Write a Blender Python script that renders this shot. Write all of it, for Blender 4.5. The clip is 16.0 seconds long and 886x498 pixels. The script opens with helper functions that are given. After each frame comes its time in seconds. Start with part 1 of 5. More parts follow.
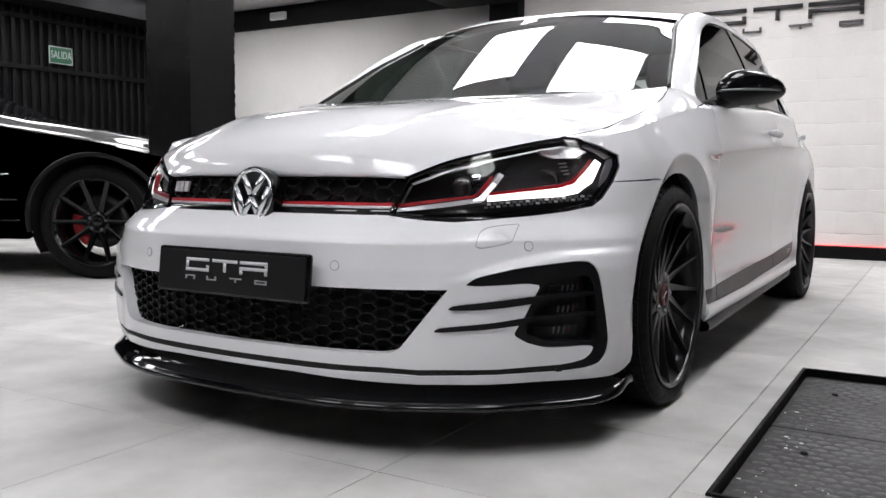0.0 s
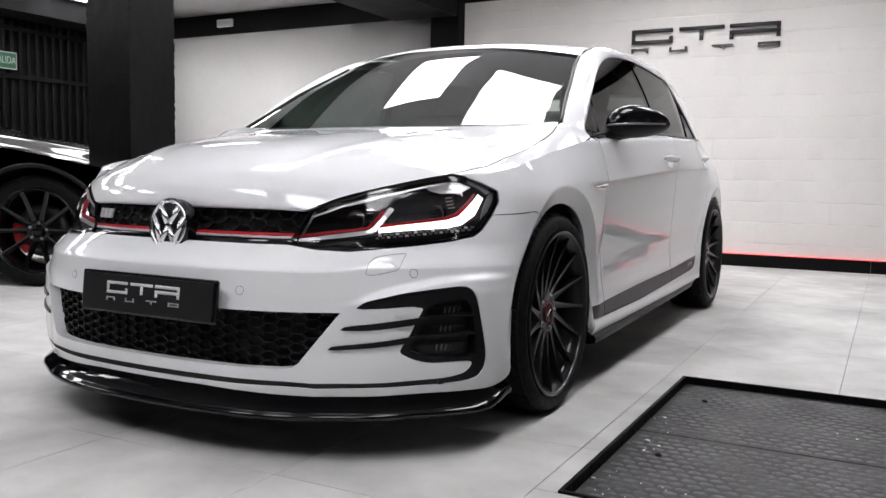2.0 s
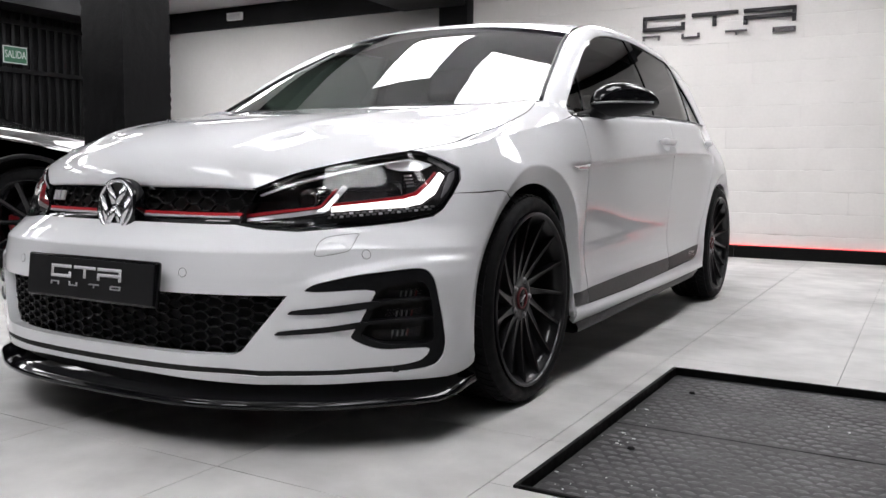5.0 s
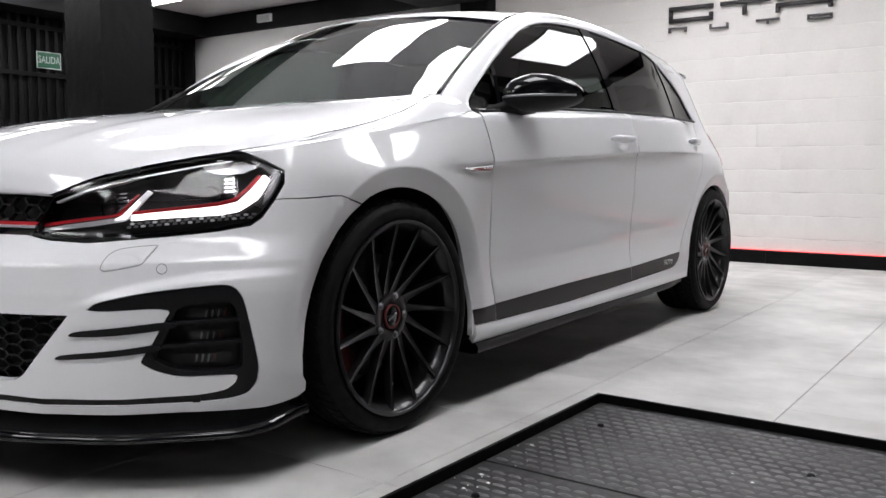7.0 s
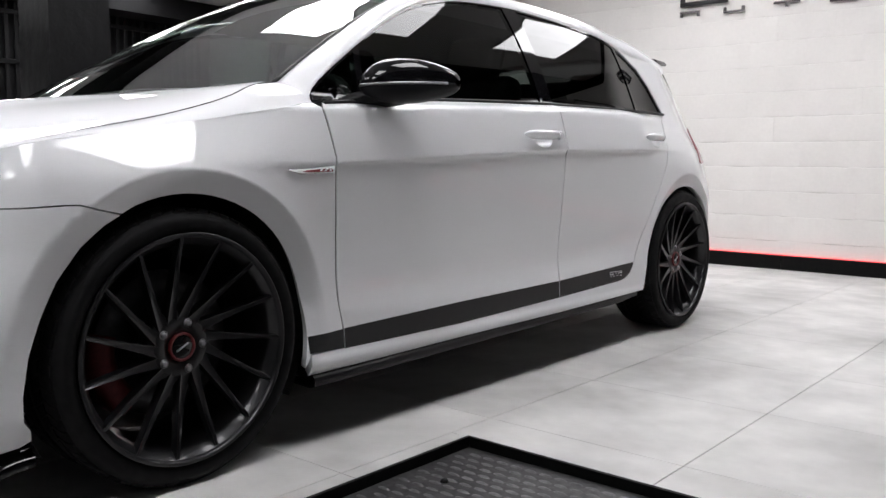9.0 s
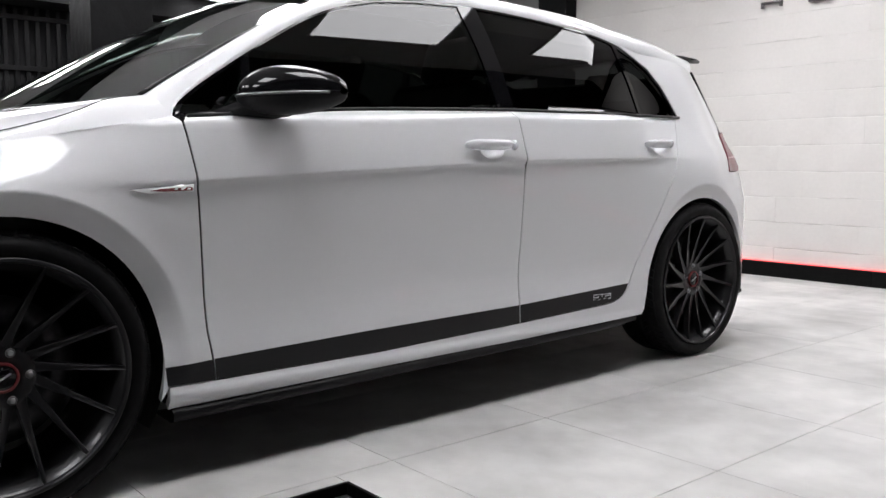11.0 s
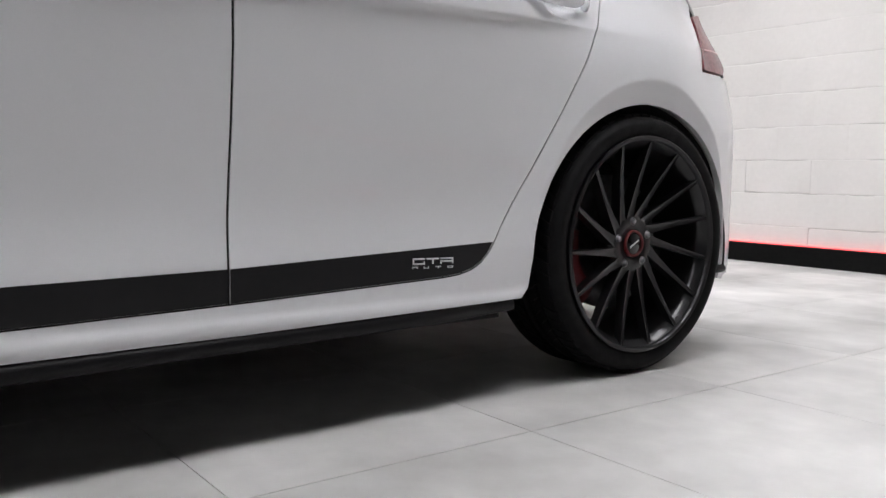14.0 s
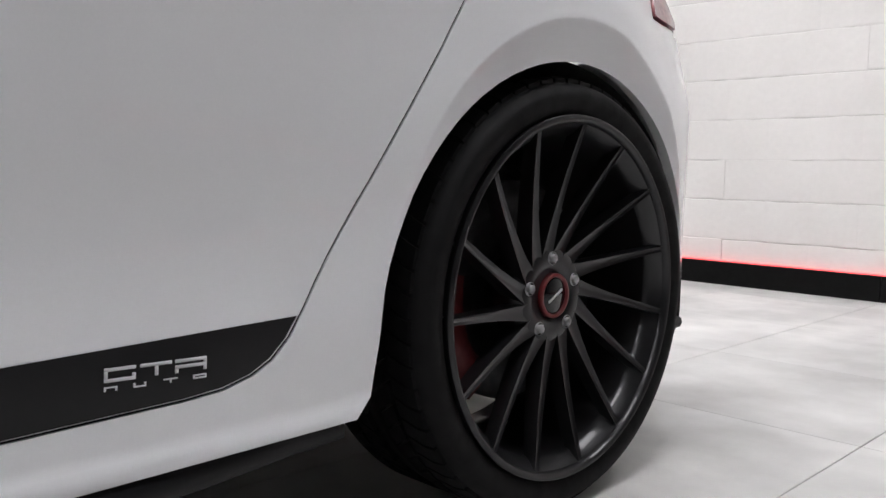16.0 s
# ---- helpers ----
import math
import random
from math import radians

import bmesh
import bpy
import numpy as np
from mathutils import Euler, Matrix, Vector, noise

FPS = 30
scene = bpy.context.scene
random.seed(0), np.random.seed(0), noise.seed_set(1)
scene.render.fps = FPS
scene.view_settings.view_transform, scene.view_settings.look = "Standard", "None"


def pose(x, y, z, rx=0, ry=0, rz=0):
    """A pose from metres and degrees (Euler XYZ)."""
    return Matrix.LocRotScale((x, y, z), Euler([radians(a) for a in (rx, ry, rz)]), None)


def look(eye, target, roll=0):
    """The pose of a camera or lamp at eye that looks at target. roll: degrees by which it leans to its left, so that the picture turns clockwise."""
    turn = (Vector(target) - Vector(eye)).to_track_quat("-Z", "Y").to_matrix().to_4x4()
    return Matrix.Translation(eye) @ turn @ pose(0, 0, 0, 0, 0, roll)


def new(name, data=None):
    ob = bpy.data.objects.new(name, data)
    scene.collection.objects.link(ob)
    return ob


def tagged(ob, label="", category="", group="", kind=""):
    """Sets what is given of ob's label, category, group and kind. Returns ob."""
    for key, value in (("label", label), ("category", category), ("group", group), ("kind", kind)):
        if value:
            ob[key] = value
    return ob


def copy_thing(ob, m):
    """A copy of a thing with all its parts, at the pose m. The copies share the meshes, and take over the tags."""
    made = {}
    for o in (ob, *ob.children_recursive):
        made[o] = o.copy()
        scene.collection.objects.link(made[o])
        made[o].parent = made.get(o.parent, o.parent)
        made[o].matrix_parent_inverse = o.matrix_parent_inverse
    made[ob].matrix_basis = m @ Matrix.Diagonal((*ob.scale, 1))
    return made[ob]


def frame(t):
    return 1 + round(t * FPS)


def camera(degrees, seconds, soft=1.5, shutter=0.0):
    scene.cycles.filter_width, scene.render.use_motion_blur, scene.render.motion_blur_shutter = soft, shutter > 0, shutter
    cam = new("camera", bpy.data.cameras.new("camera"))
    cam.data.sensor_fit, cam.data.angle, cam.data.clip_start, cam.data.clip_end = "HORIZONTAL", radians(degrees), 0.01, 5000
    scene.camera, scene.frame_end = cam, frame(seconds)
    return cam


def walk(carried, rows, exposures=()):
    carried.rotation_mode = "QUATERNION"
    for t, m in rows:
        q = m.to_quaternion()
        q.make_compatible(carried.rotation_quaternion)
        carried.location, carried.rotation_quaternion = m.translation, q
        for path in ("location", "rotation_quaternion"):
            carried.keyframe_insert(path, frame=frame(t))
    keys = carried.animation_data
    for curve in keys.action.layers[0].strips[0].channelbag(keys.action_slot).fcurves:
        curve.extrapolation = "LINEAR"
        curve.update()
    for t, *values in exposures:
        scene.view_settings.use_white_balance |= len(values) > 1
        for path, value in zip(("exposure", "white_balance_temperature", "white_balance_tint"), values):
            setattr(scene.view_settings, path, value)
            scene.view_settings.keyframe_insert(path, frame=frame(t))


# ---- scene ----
cam = camera(55.4, 16.0)
EXPOSURE = 0.40
PATH = [
    (0, (1.532, -2.426, 0.654), (0.512, -0.714, 0.486), 0.4),
    (0.5, (1.632, -2.384, 0.653), (0.691, -0.628, 0.484), 0.6),
    (1, (1.7, -2.401, 0.648), (0.763, -0.643, 0.479), 0.7),
    (1.5, (1.759, -2.465, 0.686), (0.823, -0.705, 0.517), 0.8),
    (2, (1.801, -2.554, 0.751), (0.868, -0.793, 0.581), 0.9),
    (2.5, (1.84, -2.629, 0.784), (0.912, -0.866, 0.612), 0.8),
    (3, (1.843, -2.644, 0.791), (0.926, -0.875, 0.618), 0.8),
    (3.5, (1.836, -2.617, 0.769), (0.931, -0.842, 0.595), 0.9),
    (4, (1.841, -2.557, 0.716), (0.95, -0.775, 0.541), 0.8),
    (6.5, (2.158, -1.933, 0.691), (0.998, -0.313, 0.515), 0.2),
    (7, (2.272, -1.782, 0.706), (1.119, -0.157, 0.531), 0.3),
    (7.5, (2.327, -1.631, 0.709), (1.183, 0.0, 0.532), 0.3),
    (8, (2.402, -1.483, 0.692), (1.256, 0.147, 0.512), 0.5),
    (8.5, (2.441, -1.293, 0.662), (1.204, 0.268, 0.479), 0.3),
    (9, (2.517, -1.083, 0.742), (1.243, 0.446, 0.545), 0.7),
    (9.5, (2.648, -0.956, 0.79), (1.361, 0.563, 0.599), 0.7),
    (12, (2.835, 0.044, 0.755), (1.227, 1.217, 0.557), 0.1),
    (12.5, (2.754, 0.312, 0.69), (1.146, 1.485, 0.496), 0.1),
    (13, (2.629, 0.573, 0.587), (1.024, 1.75, 0.398), 0.3),
    (13.5, (2.465, 0.784, 0.514), (0.863, 1.969, 0.334), 0.4),
    (14, (2.23, 1.002, 0.492), (0.635, 2.195, 0.311), 0.6),
    (14.5, (2.02, 1.159, 0.486), (0.435, 2.366, 0.308), 0.7),
    (15, (1.813, 1.299, 0.478), (0.366, 2.669, 0.303), 0.8),
    (15.5, (1.659, 1.43, 0.466), (0.242, 2.832, 0.303), 0.4),
    (16, (1.601, 1.634, 0.501), (0.195, 3.045, 0.319), 1.0),
]
walk(cam, [(t, look(eye, target, roll)) for t, eye, target, roll in PATH], [(0, EXPOSURE), (16, EXPOSURE)])

import itertools
from mathutils.geometry import delaunay_2d_cdt
# ---- world and lights: a closed hall lit by its ceiling panels and added fill strips ----
world = bpy.data.worlds.new("world")
world.use_nodes = True
world.node_tree.nodes["Background"].inputs[0].default_value = (.6, .65, .7, 1)
world.node_tree.nodes["Background"].inputs[1].default_value = .02
scene.world = world
PANEL_POWER, FILL_POWER, LED_POWER, DRL_POWER = 8.8, 2.5, 2.0, 2.0


# ---- materials ----
def material(name, colour, rough=.5, metal=0.0, coat=0.0, grain=0.0, grain_scale=60, bump=0.0, bump_scale=200, stain=0.0, stain_scale=2.5, spec=.5, vary=0.0):
    """A Principled material with fine grain, large stains, relief, and a little difference from piece to piece."""
    m = bpy.data.materials.new(name)
    m.use_nodes = True
    nt = m.node_tree
    b = nt.nodes["Principled BSDF"]
    b.inputs["Base Color"].default_value = (*colour, 1)
    b.inputs["Roughness"].default_value, b.inputs["Metallic"].default_value = rough, metal
    b.inputs["Coat Weight"].default_value, b.inputs["Coat Roughness"].default_value = coat, .02
    b.inputs["Specular IOR Level"].default_value = spec
    geo = nt.nodes.new("ShaderNodeNewGeometry")
    last = None

    def noise_node(scale, detail=5):
        n = nt.nodes.new("ShaderNodeTexNoise")
        n.inputs["Scale"].default_value, n.inputs["Detail"].default_value = scale, detail
        nt.links.new(geo.outputs["Position"], n.inputs["Vector"])
        return n

    value = None
    for amount, scale in ((stain, stain_scale), (grain, grain_scale)):
        if amount:
            n = noise_node(scale)
            r = nt.nodes.new("ShaderNodeMapRange")
            r.inputs["From Min"].default_value, r.inputs["From Max"].default_value = .3, .7
            r.inputs["To Min"].default_value, r.inputs["To Max"].default_value = 1 - amount, 1 + amount * .4
            nt.links.new(n.outputs["Fac"], r.inputs["Value"])
            if value is None:
                value = r.outputs[0]
            else:
                mul = nt.nodes.new("ShaderNodeMath")
                mul.operation = "MULTIPLY"
                nt.links.new(value, mul.inputs[0]), nt.links.new(r.outputs[0], mul.inputs[1])
                value = mul.outputs[0]
    if vary:
        info = nt.nodes.new("ShaderNodeObjectInfo")
        r = nt.nodes.new("ShaderNodeMapRange")
        r.inputs["To Min"].default_value, r.inputs["To Max"].default_value = 1 - vary, 1 + vary
        nt.links.new(info.outputs["Random"], r.inputs["Value"])
        if value is None:
            value = r.outputs[0]
        else:
            mul = nt.nodes.new("ShaderNodeMath")
            mul.operation = "MULTIPLY"
            nt.links.new(value, mul.inputs[0]), nt.links.new(r.outputs[0], mul.inputs[1])
            value = mul.outputs[0]
    if value is not None:
        mix = nt.nodes.new("ShaderNodeVectorMath")
        mix.operation = "SCALE"
        mix.inputs[0].default_value = colour
        nt.links.new(value, mix.inputs["Scale"])
        nt.links.new(mix.outputs[0], b.inputs["Base Color"])
        r2 = nt.nodes.new("ShaderNodeMapRange")
        r2.inputs["From Min"].default_value, r2.inputs["From Max"].default_value = .6, 1.2
        r2.inputs["To Min"].default_value, r2.inputs["To Max"].default_value = min(1, rough * 1.25), rough * .85
        nt.links.new(value, r2.inputs["Value"]), nt.links.new(r2.outputs[0], b.inputs["Roughness"])
    if bump:
        n = noise_node(bump_scale, 4)
        bp = nt.nodes.new("ShaderNodeBump")
        bp.inputs["Strength"].default_value, bp.inputs["Distance"].default_value = bump, .004
        nt.links.new(n.outputs["Fac"], bp.inputs["Height"]), nt.links.new(bp.outputs[0], b.inputs["Normal"])
    return m


def glowing(name, colour, power):
    m = bpy.data.materials.new(name)
    m.use_nodes = True
    b = m.node_tree.nodes["Principled BSDF"]
    b.inputs["Base Color"].default_value = (*colour, 1)
    b.inputs["Emission Color"].default_value, b.inputs["Emission Strength"].default_value = (*colour, 1), power
    return m


def glass(name, tint, ior=1.5, rough=0.0):
    """A thin pane: clear or tinted straight through, with a mirror's gloss by Fresnel."""
    m = bpy.data.materials.new(name)
    m.use_nodes = True
    nt = m.node_tree
    nt.nodes.remove(nt.nodes["Principled BSDF"])
    out = nt.nodes["Material Output"]
    clear, gloss, mix, facing, power, scale = (nt.nodes.new("ShaderNode" + k) for k in ("BsdfTransparent", "BsdfGlossy", "MixShader", "LayerWeight", "Math", "MapRange"))
    clear.inputs[0].default_value, gloss.inputs["Roughness"].default_value = (*tint, 1), rough
    facing.inputs["Blend"].default_value, power.operation, power.inputs[1].default_value = .5, "POWER", 5
    scale.inputs["To Min"].default_value = ((ior - 1) / (ior + 1)) ** 2
    nt.links.new(facing.outputs["Facing"], power.inputs[0]), nt.links.new(power.outputs[0], scale.inputs["Value"])
    nt.links.new(scale.outputs[0], mix.inputs[0]), nt.links.new(clear.outputs[0], mix.inputs[1])
    nt.links.new(gloss.outputs[0], mix.inputs[2]), nt.links.new(mix.outputs[0], out.inputs[0])
    return m


PAINT = material("white_car_paint", (.81, .817, .835), .55, coat=1.0, grain=.015, grain_scale=400, spec=.12)
BLACK_PAINT = material("black_car_paint", (.003, .003, .004), .3, coat=1.0, spec=.03)
GLOSS_BLACK = material("gloss_black", (.006, .006, .007), .035, grain=.1, grain_scale=30, spec=.4)
GRILLE = material("black_grille_plastic", (.004, .004, .0045), .36, grain=.1, spec=.2)
PLASTIC = material("black_plastic", (.008, .008, .009), .38, grain=.2, grain_scale=90, bump=.06, bump_scale=900, spec=.22)
DARK_LINER = material("dark_liner", (.008, .008, .008), .9, grain=.3)
SATIN = material("lip_black", (.004, .004, .005), .06, spec=.45)
RUBBER = material("tyre_rubber", (.0040, .0040, .0044), .65, grain=.25, grain_scale=40, bump=.1, bump_scale=500, spec=.18)
RIM = material("gunmetal_rim", (.016, .016, .0175), .34, metal=.5, coat=.3, grain=.12, grain_scale=25)
STEEL = material("brushed_steel", (.35, .35, .36), .3, metal=1, grain=.2, grain_scale=120)
DISC = material("worn_brake_disc", (.10, .10, .105), .4, metal=.9, grain=.3, grain_scale=60)
CHROME = material("chrome", (.82, .82, .84), .06, metal=1)
BADGE = material("badge_chrome", (.86, .86, .88), .22, metal=1)
SATIN_CHROME = material("satin_chrome", (.85, .85, .87), .35, metal=.6, grain=.05)
RED = material("red_enamel", (.50, .012, .022), .35, coat=.5, grain=.15)
BADGE_RED = material("badge_red", (.22, .007, .012), .35, coat=.2)
CAP_RED = material("dark_red_ring", (.13, .005, .008), .45, coat=.1, grain=.2)
BRIGHT_CALIPER = material("red_caliper_enamel", (.60, .015, .022), .4, coat=.3, grain=.2)
CALIPER = material("dusty_red_enamel", (.13, .006, .008), .5, grain=.3)
# grey for fine gaps whose shade is drawn on the bumper's skin
GAP_GREY = material("gap_shade_grey", (.16, .16, .165), .7)
STRIPE = material("black_film", (.012, .012, .013), .38, grain=.1, spec=.3)
LETTER = material("pale_grey_print", (.62, .62, .64), .4)
GLASS_W = glass("windscreen_glass", (.66, .76, .70), 2.0)
GLASS_S = glass("tinted_glass", (.03, .033, .033), 1.5)
GLASS_F = glass("door_glass", (.10, .125, .115), 1.5)
GLASS_L = glass("lamp_glass", (.86, .86, .87), 1.45)
CABIN = material("cabin_cloth", (.007, .007, .008), .8, grain=.3, grain_scale=80)
LAMP_GREY = material("lamp_trim_grey", (.22, .215, .22), .35, metal=.5, grain=.2, grain_scale=60)
LAMP_BOWL = material("lamp_bowl_grey", (.026, .025, .027), .7, grain=.2, grain_scale=60, spec=.05)
DASH = material("dash_vinyl", (.02, .02, .021), .6, grain=.2)
DRL = glowing("daytime_light", (1, .97, .95), DRL_POWER)
TAIL_STRIP = material("tail_lamp_strip", (.42, .20, .20), .4, grain=.2, grain_scale=90)
TAIL = material("tail_lamp_red", (.20, .028, .034), .35, coat=.6, grain=.3, grain_scale=90)
WALL = material("white_painted_block", (.74, .718, .695), .75, stain=.07, stain_scale=1.3, grain=.025, grain_scale=40, bump=.3, bump_scale=28, vary=.008)
PLASTER = material("white_plaster", (.83, .815, .79), .8, stain=.06, stain_scale=1.1, grain=.02, grain_scale=25, bump=.15, bump_scale=9)
JOINT = material("painted_mortar", (.70, .68, .655), .85, stain=.1, grain=.1, bump=.3)
BLACK_WALL = material("black_wall_paint", (.005, .005, .0055), .55, stain=.3, grain=.2, bump=.6, bump_scale=30, spec=.16)
PILLAR = material("thick_black_gloss_paint", (.003, .003, .0035), .36, stain=.3, grain=.2, bump=.35, bump_scale=45, spec=.12)
SHUTTER = material("black_sheet_metal", (.004, .004, .0045), .38, stain=.3, grain=.15, spec=.16)
CEILING = material("white_ceiling", (.80, .80, .80), .8, stain=.05)
TILE = material("grey_cement_tile", (.70, .69, .675), .52, stain=.30, stain_scale=1.9, grain=.10, grain_scale=8, bump=.05, bump_scale=60, vary=.05, spec=.3)
GROUT = material("grey_grout", (.36, .355, .35), .9, grain=.2)
STUD = material("rubbed_steel_studs", (.13, .126, .13), .42, stain=.4, stain_scale=5, grain=.4, grain_scale=70)
PLATE = material("worn_black_steel_plate", (.034, .033, .034), .46, stain=.35, stain_scale=6, grain=.3, grain_scale=50, bump=.1, spec=.4)
FRAME = material("black_steel_frame", (.004, .004, .004), .5, grain=.3, grain_scale=40, spec=.12)
PANEL = glowing("light_panel", (.975, .965, .995), PANEL_POWER)
FILL_STRIP = glowing("strip_light", (1.0, .975, 1.0), FILL_POWER)
LED = glowing("red_led", (1, .09, .10), LED_POWER)
SIGN = material("dark_grey_acrylic", (.035, .033, .036), .4, grain=.1)
SIGN_MID = material("worn_grey_print", (.30, .30, .31), .4)
SIGN_PALE = material("mid_grey_acrylic", (.13, .12, .125), .45, grain=.1)
GREEN = material("sign_green", (.008, .075, .035), .4)
SIGN_WHITE = material("sign_dull_white", (.42, .44, .43), .5)
WHITE = material("sign_white", (.75, .77, .75), .5)


# ---- mesh helpers ----
def link(name, bm, mat, parent=None, label="", smooth=True):
    me = bpy.data.meshes.new(name)
    for f in bm.faces:
        f.smooth = smooth
    lay = bm.verts.layers.float_vector.get("facing")
    facing = [tuple(v[lay]) for v in bm.verts] if lay else None
    bm.to_mesh(me)
    bm.free()
    if facing:
        me.normals_split_custom_set_from_vertices(facing)
        me.attributes.remove(me.attributes["facing"])
    me.materials.append(mat)
    ob = new(name, me)
    if parent is not None:
        ob.parent = parent
    return tagged(ob, label)


part = link


def thing(name, label, category, group="", kind="", place=(0, 0, 0)):
    ob = new(name)
    ob.location, ob.empty_display_size = place, .1
    return tagged(ob, label, category, group, kind)


def share(ob, name, parent, m=None):
    """Another object on the same mesh."""
    o = new(name, ob.data)
    o.parent = parent
    if m is not None:
        o.matrix_basis = m
    return o


def from_data(verts, faces, sharp=(), facing=None):
    bm = bmesh.new()
    lay = bm.verts.layers.float_vector.new("facing") if facing else None
    vs = [bm.verts.new(v) for v in verts]
    if facing:
        for v, n in zip(vs, facing):
            v[lay] = n
    for f in faces:
        try:
            bm.faces.new([vs[i] for i in f])
        except ValueError:
            pass
    for a, b in sharp:
        e = bm.edges.get((vs[a], vs[b]))
        if e:
            e.smooth = False
    return bm


def box(bm, lo, hi, bevel=0.0, m=None):
    """Adds a box, with bevelled edges, to bm."""
    c = [(a + b) / 2 for a, b in zip(lo, hi)]
    d = [abs(b - a) for a, b in zip(lo, hi)]
    t = bmesh.new()
    bmesh.ops.create_cube(t, size=1, matrix=Matrix.Translation(c) @ Matrix.Diagonal((*d, 1)))
    if bevel:
        bmesh.ops.bevel(t, geom=t.edges[:], offset=bevel, segments=2, profile=.5, affect="EDGES")
    if m is not None:
        bmesh.ops.transform(t, matrix=m, verts=t.verts[:])
    t.normal_update()
    lay = bm.verts.layers.float_vector.get("facing") or bm.verts.layers.float_vector.new("facing")
    vs = {}
    for v in t.verts:
        vs[v] = bm.verts.new(v.co)
        if bevel:                                             # the broad faces stay flat, the bevels round
            vs[v][lay] = sum((f.normal * f.calc_area() for f in v.link_faces), Vector()).normalized()
    for f in t.faces:
        made = bm.faces.new([vs[v] for v in f.verts])
        if not bevel:
            for e in made.edges:
                e.smooth = False
    t.free()
    return bm


def boxed(lo, hi, bevel=0.0, m=None):
    return box(bmesh.new(), lo, hi, bevel, m)


def grid(rows, closed=False, sharp_rows=()):
    """A sheet through rows of points of equal length."""
    n = len(rows[0])
    verts = [p for r in rows for p in r]
    faces = []
    for i in range(len(rows) - 1):
        for j in range(n if closed else n - 1):
            k = (j + 1) % n
            faces.append((i * n + j, i * n + k, (i + 1) * n + k, (i + 1) * n + j))
    sharp = [(i * n + j, i * n + (j + 1) % n) for i in sharp_rows for j in range(n if closed else n - 1)]
    return from_data(verts, faces, sharp)


def lathe(profile, n=64, start=0.0, turn=math.tau, sharp_rows=()):
    """Profile of (radius, x) turned about the x axis."""
    full = abs(turn - math.tau) < 1e-6
    steps = n if full else n + 1
    rows = [[Vector((x, r * math.cos(start + turn * k / n), r * math.sin(start + turn * k / n))) for k in range(steps)] for r, x in profile]
    return grid(rows, closed=full, sharp_rows=sharp_rows)


def tube(points, radius, sides=8, closed=False):
    """A round bar along points."""
    pts = [Vector(p) for p in points]
    rows = []
    for i, p in enumerate(pts):
        a = pts[i - 1] if i or closed else p
        b = pts[(i + 1) % len(pts)] if i < len(pts) - 1 or closed else p
        t = (b - a).normalized()
        u = t.orthogonal().normalized() if not rows else (last - t * last.dot(t)).normalized()
        last, v = u, t.cross(u)
        rows.append([p + radius * (math.cos(k * math.tau / sides) * u + math.sin(k * math.tau / sides) * v) for k in range(sides)])
    if closed:
        rows.append(rows[0])
    bm = grid(rows, closed=True)
    if not closed:
        bm.verts.ensure_lookup_table()
        n = len(bm.verts)
        bm.faces.new([bm.verts[k] for k in range(sides)][::-1])
        bm.faces.new([bm.verts[n - sides + k] for k in range(sides)])
    return bm


def merge(a, b):
    vs = {v: a.verts.new(v.co) for v in b.verts}
    for f in b.faces:
        a.faces.new([vs[v] for v in f.verts])
    b.free()
    return a


def inside(poly, q):
    x, y = q[:, 0], q[:, 1]
    hit = np.zeros(len(q), bool)
    for (x0, y0), (x1, y1) in zip(poly, np.roll(poly, -1, axis=0)):
        if y0 != y1:
            hit ^= ((y0 > y) != (y1 > y)) & (x < (x1 - x0) * (y - y0) / (y1 - y0) + x0)
    return hit


def dense(loop, step):
    out = []
    for a, b in zip(loop, loop[1:] + loop[:1]):
        k = max(1, int(math.dist(a, b) / step))
        out += [(a[0] + (b[0] - a[0]) * i / k, a[1] + (b[1] - a[1]) * i / k) for i in range(k)]
    return out


